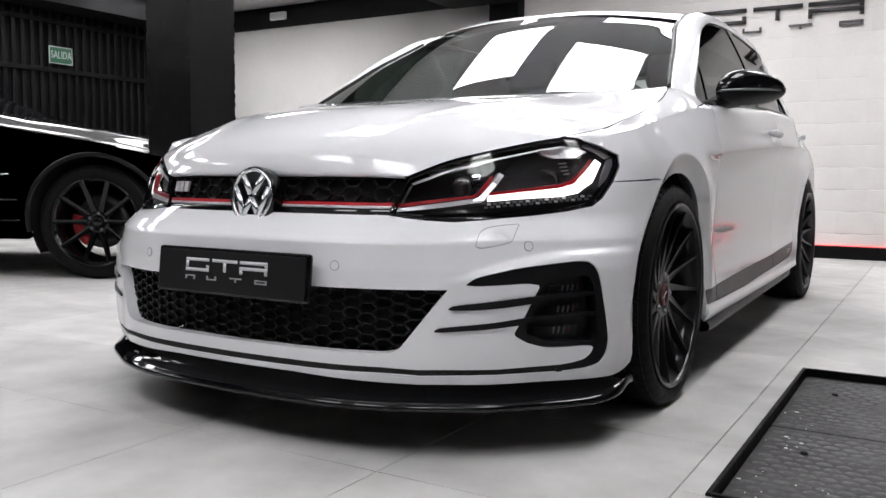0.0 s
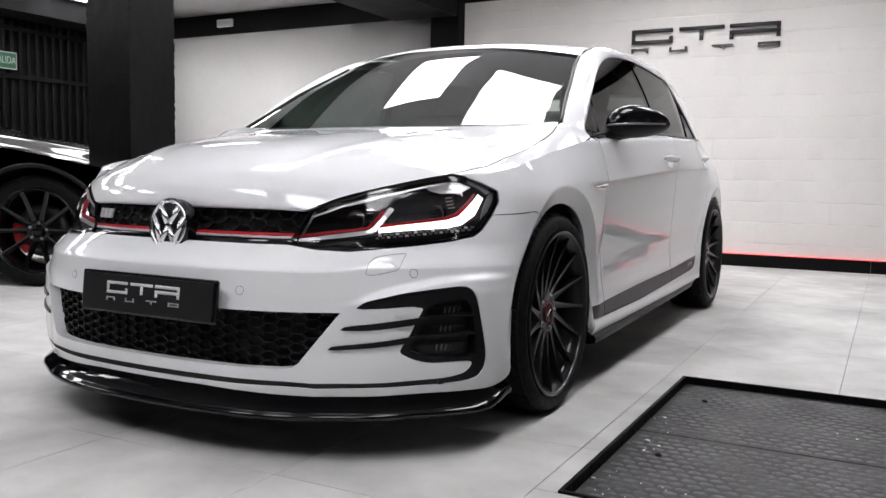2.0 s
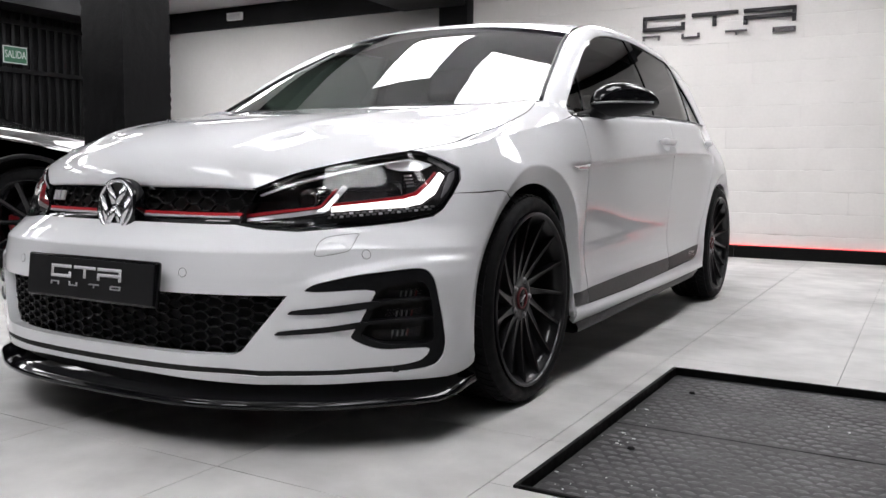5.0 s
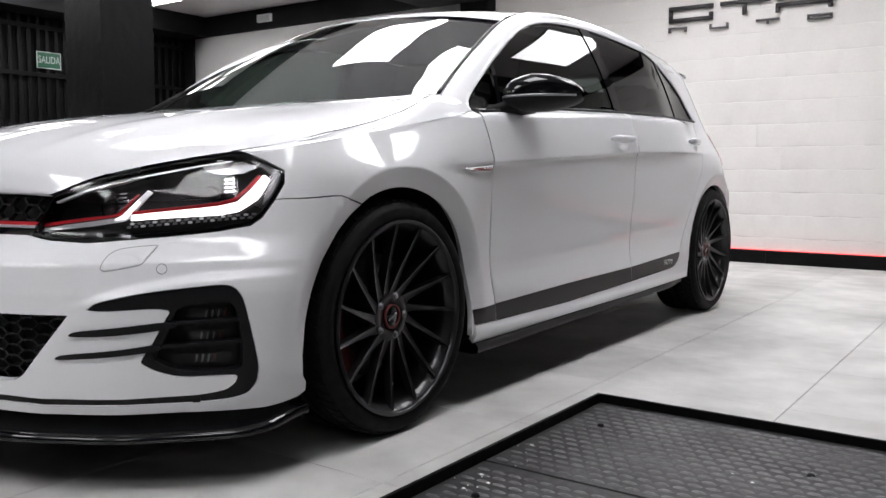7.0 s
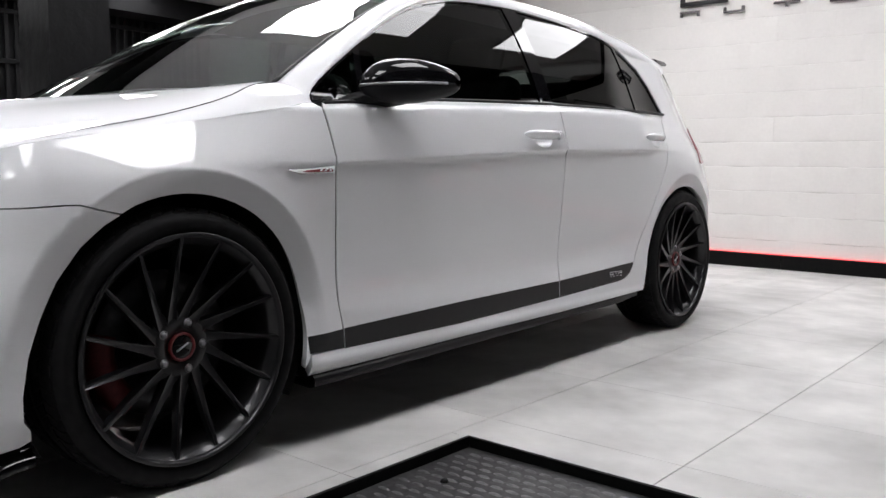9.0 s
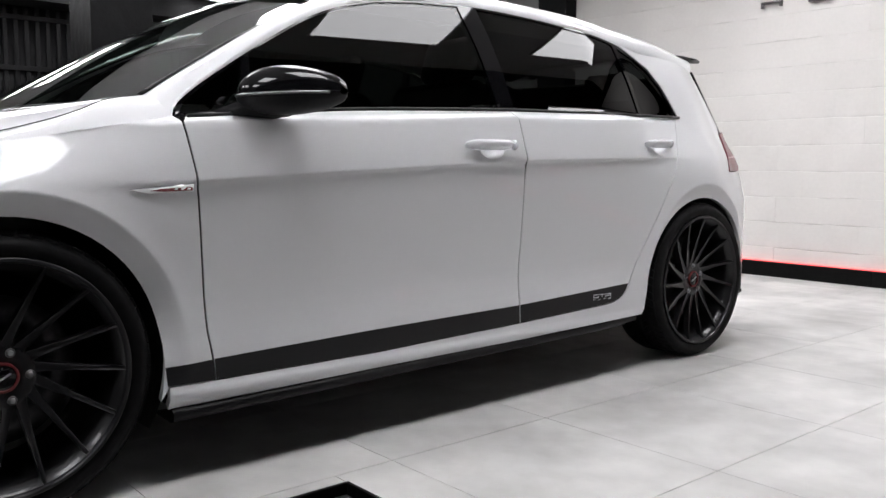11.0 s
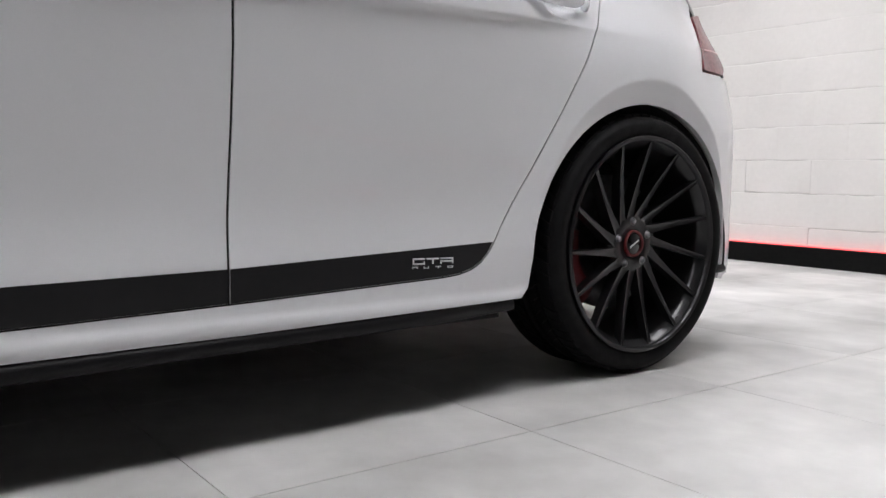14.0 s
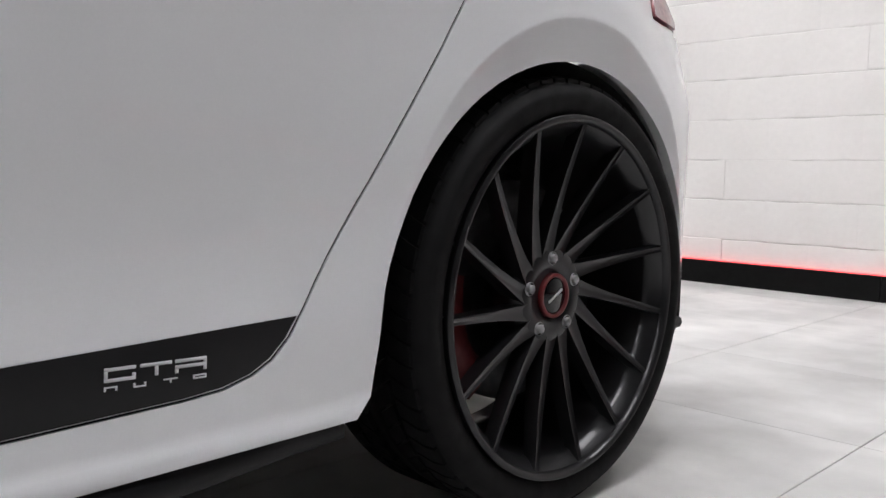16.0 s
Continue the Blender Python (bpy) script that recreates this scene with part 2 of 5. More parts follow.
def skin(outline, lift, step=.025, holes=(), depth=.018, raise_by=0.0, back=False, creases=(), level=False):
    """A pressed panel: an outline in the two coordinates of a surface, lifted on to it, with returned edges."""
    loops = [dense(list(l), step) for l in (outline, *holes)]
    co, edges = [], []
    for l in loops:
        edges += [(len(co) + i, len(co) + (i + 1) % len(l)) for i in range(len(l))]
        co += l
    for line in creases:
        pts = dense(list(line), step)
        pts = pts[:len(pts) - max(1, int(math.dist(line[-1], line[0]) / step)) + 1]
        ok = inside(np.array(loops[0]), np.array(pts))
        edge = np.array(loops[0])
        pts = [p for p, k in zip(pts, ok) if k and np.min(np.sum((edge - p) ** 2, axis=1)) > .003 ** 2]
        edges += [(len(co) + i, len(co) + i + 1) for i in range(len(pts) - 1)]
        co = co + pts
    lo, hi = np.min(loops[0], axis=0), np.max(loops[0], axis=0)
    rows = np.arange(lo[1] + step / 2, hi[1], step * .87)
    q = np.array([(x + (step / 2 if k % 2 else 0), y) for k, y in enumerate(rows) for x in np.arange(lo[0], hi[0], step)]).reshape(-1, 2)
    if len(q):
        keep = inside(np.array(loops[0]), q)
        for l in loops[1:]:
            keep &= ~inside(np.array(l), q)
        edge = np.array(co)
        keep[keep] = [np.min(np.sum((edge - p) ** 2, axis=1)) > (step * .55) ** 2 for p in q[keep]]
        co = co + [tuple(p) for p in q[keep]]
    verts, _, faces, *_ = delaunay_2d_cdt([Vector(c) for c in co], edges, [], 2, 1e-6)
    mid = np.array([np.mean([verts[i] for i in f], axis=0) for f in faces])
    keep = inside(np.array(loops[0]), mid)
    for l in loops[1:]:
        keep &= ~inside(np.array(l), mid)
    faces = [f for f, k in zip(faces, keep) if k]
    return lifted(verts, faces, lift, depth, raise_by, back, level)


def lifted(verts, faces, lift, depth, raise_by, back, level=False):
    places, normals, facing = [], [], []
    for u, v in verts:
        p = lift(u, v)
        n = (lift(u + .002, v) - lift(u - .002, v)).cross(lift(u, v + .002) - lift(u, v - .002)).normalized()
        facing.append((lift(u + .010, v) - lift(u - .010, v)).cross(lift(u, v + .004) - lift(u, v - .004)).normalized())
        if level:
            n = Vector((n.x, n.y, 0)).normalized()
        places.append(p + n * raise_by)
        normals.append(n)
    counted = {}
    for f in faces:
        for a, b in zip(f, list(f[1:]) + [f[0]]):
            counted[(a, b)] = 1
    rim = [(a, b) for a, b in counted if (b, a) not in counted]
    top, low, out_faces = {}, {}, [tuple(f) for f in faces]
    if depth:
        for a, b in rim:
            for k in (a, b):
                if k not in low:
                    top[k], low[k] = len(places), len(places) + 1
                    places += [places[k], places[k] - normals[k] * depth]
            out_faces.append((top[b], top[a], low[a], low[b]))
        if back:
            n0 = len(places)
            own = {}
            for f in faces:
                for k in f:
                    if k not in low and k not in own:
                        own[k] = len(places)
                        places.append(places[k] - normals[k] * depth)
            both = {**own, **low}
            out_faces += [tuple(both[k] for k in reversed(f)) for f in faces]
    return from_data(places, out_faces, (), facing + [Vector((0, 0, 0))] * (len(places) - len(facing)))


def mirrored(bm):
    """A copy of a bmesh on the car's other side."""
    o = bm.copy()
    lay = o.verts.layers.float_vector.get("facing")
    for v in o.verts:
        v.co.x = -v.co.x
        if lay:
            v[lay] = (-v[lay].x, v[lay].y, v[lay].z)
    bmesh.ops.reverse_faces(o, faces=o.faces[:])
    return o

# ---- body surface of the white car: x to its left, y to its tail, z up; front axle at y = 0 ----
PLAN = [(0, -.90), (.16, -.895), (.316, -.878), (.455, -.835), (.562, -.778), (.64, -.72), (.706, -.652), (.78, -.57),
        (.835, -.49), (.872, -.41), (.889, -.30), (.894, -.1), (.895, .2), (.895, .6), (.893, 1.2), (.891, 1.8), (.888, 2.3),
        (.884, 2.6), (.876, 2.8), (.858, 2.95), (.818, 3.08), (.73, 3.19), (.55, 3.27), (.3, 3.32), (0, 3.34)]


def spline(points, n):
    """n points along a Catmull-Rom curve through the given ones, evenly spaced."""
    p = np.array(points, float)
    p = np.vstack([2 * p[0] - p[1], p, 2 * p[-1] - p[-2]])
    out = []
    for i in range(1, len(p) - 2):
        for t in np.linspace(0, 1, 24, endpoint=False):
            a, b, c, d = p[i - 1:i + 3]
            out.append(.5 * (2 * b + (c - a) * t + (2 * a - 5 * b + 4 * c - d) * t ** 2 + (3 * b - a - 3 * c + d) * t ** 3))
    out.append(p[-2])
    out = np.array(out)
    s = np.r_[0, np.cumsum(np.linalg.norm(np.diff(out, axis=0), axis=1))]
    t = np.linspace(0, s[-1], n)
    return np.stack([np.interp(t, s, out[:, k]) for k in range(out.shape[1])], 1)


PLAN_PTS = spline(PLAN, 900)
PLAN_S = np.r_[0, np.cumsum(np.linalg.norm(np.diff(PLAN_PTS, axis=0), axis=1))]
PLAN_N = np.gradient(PLAN_PTS, axis=0)
PLAN_N = np.stack([PLAN_N[:, 1], -PLAN_N[:, 0]], 1)
PLAN_N /= np.linalg.norm(PLAN_N, axis=1)[:, None]
KERNEL = np.ones(41) / 41
PLAN_N = np.stack([np.convolve(np.pad(PLAN_N[:, k], 20, mode="edge"), KERNEL, "valid") for k in range(2)], 1)
PLAN_N[0] = (0, -1)
P0 = float(np.interp(0, PLAN_PTS[10:880, 1], PLAN_S[10:880]))


def table(pairs, soft=7):
    z, v = np.array(pairs, float).T
    fine = np.linspace(z[0], z[-1], 500)
    v = np.interp(fine, z, v)
    k = np.hanning(2 * soft + 1)
    v = np.convolve(np.pad(v, soft, mode="edge"), k / k.sum(), "valid")
    return lambda q: np.interp(q, fine, v)


FRONT_IN = table([(.08, .035), (.14, .018), (.20, .0), (.30, .0), (.44, .0), (.505, .008), (.53, .038), (.575, .112), (.62, .124), (.67, .132), (.72, .17), (.80, .27), (.9, .43)], 1)
CORNER_IN = table([(.08, .05), (.14, .03), (.20, .006), (.26, .0), (.44, .004), (.51, .024), (.56, .070), (.65, .092), (.72, .138), (.8, .20), (.9, .31)], 2)
SIDE_IN = table([(.08, .07), (.14, .05), (.185, .030), (.198, .0165), (.210, .0095), (.222, .0070), (.231, .0085), (.240, .0135), (.247, .0150), (.26, .0152), (.30, .0175), (.335, .0205), (.365, .0265), (.395, .0305), (.43, .0328), (.47, .0322), (.55, .0262), (.65, .0185), (.72, .0142), (.762, .0100), (.7735, .0), (.79, .003), (.85, .016),
                 (.885, .0245), (.912, .031), (.926, .041), (.934, .070), (.945, .090)] + [(z, .090 + .262 * (z - .945) + .40 * (z - .945) ** 2) for z in np.arange(.955, 1.51, .005)], 2)
SOFT_IN = table([(.08, .07), (.14, .05), (.19, .030), (.235, .0165), (.30, .0205), (.37, .0255), (.42, .0255), (.47, .0235), (.55, .019), (.65, .013), (.72, .009), (.78, .009), (.85, .027), (.90, .046), (.95, .069), (1.0, .091)] + [(z, .091 + .40 * (z - 1) + .33 * (z - 1) ** 2) for z in np.arange(1.01, 1.51, .005)], 14)
FENDER_IN = table([(.08, .07), (.14, .05), (.19, .030), (.235, .0165), (.30, .020), (.45, .012), (.55, .006), (.62, .006), (.68, .0095), (.705, .0135), (.725, .0220), (.76, .0430), (.80, .0680), (.85, .0975), (.90, .119), (.935, .126), (.97, .115), (1.1, .147), (1.5, .36)])
REAR_IN = table([(.08, .05), (.2, .01), (.4, .0), (.6, .005), (.75, .02), (.95, .07), (1.1, .15), (1.3, .27), (1.5, .40)])


def smooth(a, b, v):
    t = min(1.0, max(0.0, (v - a) / (b - a)))
    return t * t * (3 - 2 * t)


def char_line(y):
    return float(np.interp(y, [-.4, .456, .824, 1.133, 1.563, 2.185, 3.2], [.70, .748, .768, .784, .805, .82, .825]))


def crest_z(y):
    return float(np.interp(y, [-.08, .12, .28, .40, .5], [.815, .848, .878, .902, .92]))


def fog_line(q):
    return float(np.interp(q, [.5, .607, .726, .854, 1.0], [.405, .435, .465, .488, .495]))


def wall(p, z):
    """A point of the car's upright skin: p metres round it from the middle of its nose (minus: its right side), z up."""
    s, q = (1, p) if p >= 0 else (-1, -p)
    x, y = (float(np.interp(q, PLAN_S, PLAN_PTS[:, k])) for k in range(2))
    nx, ny = (float(np.interp(q, PLAN_S, PLAN_N[:, k])) for k in range(2))
    front, rear = smooth(.72, .97, -ny), smooth(.35, .9, ny)
    corner = smooth(.08, .55, -ny) - front
    side = 1 - front - corner - rear
    zc = z - (char_line(y) - .775) * smooth(.5, .7, z)
    inset = front * FRONT_IN(z) + corner * CORNER_IN(z) + side * ((SIDE_IN(zc) + (SOFT_IN(zc) - SIDE_IN(zc)) * smooth(2.2, 2.65, y)) * smooth(.12, .46, y) + FENDER_IN(z - (crest_z(y) - .815) * smooth(.55, .75, z)) * (1 - smooth(.12, .46, y))) + rear * REAR_IN(z)
    if .5 < q < 1.15:                                         # the fog lamps' fields stand proud under a shelf
        line = fog_line(q)
        inset -= .014 * smooth(.55, .72, q) * (1 - smooth(1.0, 1.12, q)) * (1 - smooth(line - .022, line, z))
    inset += smooth(.72, .95, z) * .056 * smooth(2.05, 2.55, y) * (side + rear)
    inset += smooth(.6, .78, z) * .04 * smooth(2.7, 3.0, y) * side
    for yc, zc, edge, deep, flare, soft in ((0.0, .325, .403, .52, .010, .055), (2.641, .365, .353, .30, .018, .08)):   # flared, chamfered wheel arches
        r = math.hypot(y - yc, z - zc)
        inset += (deep * max(0.0, edge - r) - flare * math.exp(-max(0.0, r - edge) / soft)) * (side + corner) * smooth(.22, .42, z)
    return Vector((s * (x - nx * inset), y - ny * inset, z))


def at_y(y):
    """The p of a place on the flank."""
    return y + P0 if -.1 < y < 2.6 else float(np.interp(y, PLAN_PTS[10:880, 1], PLAN_S[10:880]))


# ---- the white hatchback ----
car = thing("hatchback_car", "glossy white five-door hatchback with black trim on the tiled floor", "car")
END = float(PLAN_S[-1])


def rear_wall(r, z):
    """The skin by its distance from the middle of the tail, plus to the car's right."""
    v = wall(END - abs(r), z)
    return Vector((-v.x if r > 0 else v.x, v.y, v.z))


def flank(y, z):
    return wall(y + P0, z) if y < 2.6 else wall(at_y(y), z)


def both(name, bm, mat, parent=None, label=""):
    """The same pressing on either side of the car."""
    other = mirrored(bm)
    return part(name, bm, mat, parent or car, label), part(name, other, mat, parent or car, label)


def arc(cy, cz, r, a0, a1, n=18, squash=1.0):
    return [(cy + r * math.cos(radians(a0 + (a1 - a0) * k / n)), cz + squash * r * math.sin(radians(a0 + (a1 - a0) * k / n))) for k in range(n + 1)]


HUB_Z, WHEELBASE = .32, 2.631


def crease(y0, y1, off=0.0):
    return [(y, char_line(y) + off) for y in np.linspace(y0, y1, 24)]


CREASES = [crease(.2, 3.0, d) for d in (-.03, -.016, -.0035, 0, .004, .016, .03)] + [crease(.2, 3.0, d - .52) for d in (0, .02, .045, .07)] + [crease(.2, 2.4, d) for d in (.137, .151, .156, .160)]


def ring(yc, r):
    return [(yc + r * math.cos(radians(a)), .325 + r * math.sin(radians(a))) for a in range(-20, 201, 5)]


RINGS = [ring(0, r) for r in (.365, .385, .398, .403, .408, .418, .429, .440)]
# round the rear wheel: the chamfer's crescent, cut off where it runs into the opening
REAR_RINGS = [[v for v in arc(2.641, .365, r, 190, -10, 44) if math.hypot(v[0] - 2.641, v[1] - .280) > .386] for r in (.335, .346, .351, .355, .361, .374, .392)]
LAMP = [(.421, .565), (.476, .655), (.587, .690), (.717, .717), (.875, .744), (.968, .755), (1.015, .753), (1.053, .736), (1.086, .714),
        (1.080, .685), (1.054, .646), (1.023, .606), (.994, .588), (.914, .575), (.807, .565), (.705, .558), (.606, .552), (.505, .556)]
GRILLE_TOP, GRILLE_LOW = .655, .567

# front bumper with its openings
FOG = [(.618, .405), (.650, .428), (.741, .448), (.90, .462), (.93, .460), (.946, .450), (.960, .424), (.980, .330), (.990, .273), (.985, .236), (.966, .212),
       (.93, .2035), (.880, .2005), (.855, .2000), (.855, .2175), (.885, .2200), (.918, .226), (.937, .240), (.943, .256), (.915, .2585), (.819, .259), (.772, .273), (.737, .293), (.748, .312), (.764, .334), (.787, .378), (.807, .413)]



def rounded(loop, cut=.2, times=2):
    """A loop with its corners cut and cut again."""
    for _ in range(times):
        loop = [(a[0] + (b[0] - a[0]) * t, a[1] + (b[1] - a[1]) * t) for a, b in zip(loop, loop[1:] + loop[:1]) for t in (cut, 1 - cut)]
    return loop


FOG = rounded(FOG, .18)
BLADES = [[(.587, .3545), (.597, .362), (.695, .372), (.783, .381), (.787, .370), (.665, .356)],
          [(.554, .302), (.564, .310), (.695, .323), (.754, .331), (.75, .321), (.665, .3105)]]
LOW_GRILLE = [(.585, .398), (.519, .317), (.475, .262), (.458, .252), (.43, .248), (.2, .247)]
LOW_GRILLE = LOW_GRILLE + [(-p, z) for p, z in reversed(LOW_GRILLE)]
SLOT = [(.2, .217), (.437, .216), (.519, .212), (.70, .214), (.852, .2172), (.852, .2005), (.70, .2000), (.519, .197), (.43, .2025), (.2, .2015)]
SLOT = SLOT + [(-p, z) for p, z in reversed(SLOT)]
LIP_LINE = [(.2, .187), (.517, .176), (.824, .177), (1.005, .173), (1.06, .176), (1.10, .190)]
half = [(.422, .564), (.505, .554), (.606, .550), (.705, .557), (.807, .564), (.914, .574), (.995, .586), (1.025, .605), (1.056, .645), (1.062, .647),
        (1.132, .649), (1.195, .653), (1.225, .653), (1.262, .643), (1.325, .630), (1.286, .609)]
half += [(p, z) for p, z in [(1.234, .567), (1.184, .501), (1.150, .43), (1.122, .356), (1.108, .28), (1.108, .232), (1.122, .212), (1.124, .190), (1.10, .180)]]
half += list(reversed(LIP_LINE[:-1]))
outline = half + [(-p, z) for p, z in reversed(half)]
fogs = [FOG, [(-p, z) for p, z in reversed(FOG)]]
blades = [b for s in BLADES for b in (s, [(-p, z) for p, z in reversed(s)])]


def shrunk(loop, by):
    """A loop drawn in by a distance."""
    a = np.array(loop)
    d = np.roll(a, -1, 0) - np.roll(a, 1, 0)
    n = np.stack([-d[:, 1], d[:, 0]], 1) / (np.linalg.norm(d, axis=1)[:, None] + 1e-9)
    area = np.sum(a[:, 0] * np.roll(a[:, 1], -1) - a[:, 1] * np.roll(a[:, 0], -1))
    return [tuple(v) for v in a + n * by * (1 if area > 0 else -1)]


bumper = part("front_bumper", skin(outline, wall, .018, [LOW_GRILLE, SLOT, *fogs, *blades], .03,
              creases=[[(p, z) for p in np.linspace(-1.1, 1.1, 100)] for z in (.498, .505, .512, .522, .535, .548)]
              + [[(s * q, fog_line(q) - d) for q in np.linspace(.56, 1.1, 40)] for s in (1, -1) for d in (.026, .022, .016, .011, .006, 0, -.005)]), PAINT, car)


def hexes(loop, lift, cell, bar, depth, back, flat=.62):
    """A honeycomb of bars within a loop of a surface, in front of a backing."""
    bm = bmesh.new()
    poly = np.array(loop)
    lo, hi = poly.min(0), poly.max(0)
    w, h = cell * 1.5, cell * math.sqrt(3) / 2 * flat
    seen = set()
    for i in range(int((hi[0] - lo[0]) / w) + 2):
        for j in range(int((hi[1] - lo[1]) / (2 * h)) + 2):
            cx, cy = lo[0] + i * w, lo[1] + (2 * j + i % 2) * h
            ring = [(cx + cell * math.cos(k * math.pi / 3), cy + cell * flat * math.sin(k * math.pi / 3)) for k in range(6)]
            for a, b in zip(ring, ring[1:] + ring[:1]):
                key = tuple(sorted(((round(a[0], 3), round(a[1], 3)), (round(b[0], 3), round(b[1], 3)))))
                mid = np.array([((a[0] + b[0]) / 2, (a[1] + b[1]) / 2)])
                if key in seen or not inside(poly, mid)[0]:
                    continue
                seen.add(key)
                d = Vector((b[0] - a[0], b[1] - a[1])).normalized() * bar / 2
                n = Vector((-d.y, d.x))
                quad = [(a[0] + n.x, a[1] + n.y), (b[0] + n.x, b[1] + n.y), (b[0] - n.x, b[1] - n.y), (a[0] - n.x, a[1] - n.y)]
                top = [lift(u, v) for u, v in quad]
                nrm = (top[0] - top[1]).cross(top[2] - top[1]).normalized()
                if nrm.y > 0:
                    nrm = -nrm
                vs = [bm.verts.new(p - nrm * back) for p in top] + [bm.verts.new(p - nrm * (back + depth)) for p in top]
                bm.faces.new(vs[:4])
                for k in range(4):
                    bm.faces.new((vs[k], vs[(k + 1) % 4], vs[4 + (k + 1) % 4], vs[4 + k]))
    return bm


lower_grille = part("lower_grille", skin(LOW_GRILLE, wall, .05, (), 0, -.06), DARK_LINER, car, "black honeycomb lower grille")
part("honeycomb", hexes(shrunk(LOW_GRILLE, .004), wall, .027, .0046, .014, .028, .52), GRILLE, lower_grille)
both("slot_joint", skin([(.846, .2003), (.862, .2003), (.862, .2176), (.846, .2172)], wall, .02, (), .004, .001), PLASTIC, bumper)
part("slot_liner", skin(SLOT, wall, .05, (), 0, -.003), DARK_LINER, bumper)

# fog lamp surrounds with blades and lamps
for s in (1, -1):
    lift = wall if s > 0 else (lambda p, z: wall(-p, z))
    def side(bm):
        return bm if s > 0 else mirrored(bm)
    HOLE = [(.815, .415), (.925, .430), (.945, .40), (.955, .33), (.955, .275), (.93, .268), (.83, .272), (.785, .288), (.765, .30), (.79, .345)]
    HOLE = rounded(HOLE, .15)
    surround = part("fog_surround", side(skin(shrunk(FOG, .001), wall, .02, [HOLE], .05, -.004)), PLASTIC, car, "black fog lamp surround")
    part("recess", side(skin(HOLE, wall, .03, (), 0, -.045)), DARK_LINER, surround)
    for z in (.395, .345, .295):
        lamp = [(.83, z - .016), (.93, z - .012), (.935, z + .012), (.84, z + .012)]
        if z < .3:
            lamp = [(.80, z - .014), (.93, z - .014), (.935, z + .012), (.80, z + .010)]
        part("fog_light", side(skin(lamp, wall, .02, (), 0, -.034)), GLASS_L, surround)
        part("reflector", side(skin(shrunk(lamp, .003), wall, .02, (), 0, -.040)), LAMP_BOWL, surround)
        # small grey and red bars coloured as the glints inside the fog lamp
        for k in range(4):
            u = .862 + .014 * k + .012 * (z - .345) / .05
            part("lens_rib", side(skin([(u, z - .009), (u + .004, z - .009), (u + .007, z + .006), (u + .003, z + .006)], wall, .02, (), .004, -.038)), CALIPER if k == 3 else LAMP_GREY, surround)
    for b, z in zip(BLADES, (.38, .33)):
        fin = [(b[0][0] - .004, b[0][1] - .003), (b[1][0], b[1][1] + .001), (b[2][0], b[2][1] + .001), (b[3][0] + .03, b[3][1] + .004), (b[4][0] + .03, b[4][1] - .002), (b[5][0], b[5][1] - .003)]
        part("blade", side(skin(rounded(fin), wall, .02, (), .025, .005)), PLASTIC, surround)
        bar = [(b[2][0] + .05, z - .008), (.955, z - .001), (.955, z + .006), (b[2][0] + .05, z + .001)]
        part("blade", side(skin(bar, wall, .02, (), .03, -.008)), PLASTIC, surround)

# splitter lip below the bumper
rows = []
for k in range(81):
    p = -1.13 + 2.26 * k / 80
    out = wall(p, .2)
    nx, ny = (float(np.interp(abs(p), PLAN_S, PLAN_N[:, i])) for i in range(2))
    n = Vector((math.copysign(nx, p), ny, 0))
    f = 1 - .8 * smooth(.95, 1.13, abs(p))
    up = .022 * smooth(.94, 1.13, abs(p))
    base = Vector((out.x, out.y, 0))
    prof = [(-.05, .19), (-.034, .172), (-.028, .150 + up * .5), (-.008, .139 + up), (.012 * f, .131 + up), (.017 * f, .125 + up), (.015 * f, .117 + up), (.002 * f, .113 + up), (-.12, .118 + up)]
    rows.append([base + n * o + Vector((0, 0, z)) for o, z in prof])
splitter = part("splitter", grid(rows, sharp_rows=()), SATIN, car, "gloss black front splitter lip")

# upper grille
G_LOOP = [(.467, .654), (.423, .566), (-.423, .566), (-.467, .654)]
upper_grille = part("upper_grille", skin(G_LOOP, wall, .04, (), 0, -.035), DARK_LINER, car, "black honeycomb radiator grille")
HEX_LOOP = [(.461, .649), (.435, .601), (-.435, .601), (-.461, .649)]
part("honeycomb", hexes(HEX_LOOP, wall, .0335, .0042, .012, .012, .56), GRILLE, upper_grille)
part("red_strip", skin([(-.425, .586), (.425, .586), (.431, .594), (-.431, .594)], wall, .03, (), .02, -.004), RED, upper_grille, "thin red grille strip")
part("chrome_strip", skin([(-.422, .580), (.422, .580), (.425, .586), (-.425, .586)], wall, .03, (), .02, -.003), SATIN_CHROME, upper_grille, "thin chrome grille strip")
part("lower_bar", skin([(-.422, .566), (.422, .566), (.422, .579), (-.422, .579)], wall, .03, (), .02, -.006), GLOSS_BLACK, upper_grille)
part("upper_bar", skin([(-.465, .650), (.465, .650), (.469, .657), (-.469, .657)], wall, .03, (), .02, -.012), GLOSS_BLACK, upper_grille)
for k in range(3):
    a = -.412 + .031 * k
    part("badge_bar", skin([(a, .612), (a + .024, .612), (a + .027, .640), (a + .003, .640)], wall, .03, (), .006, -.001), SATIN_CHROME, upper_grille)

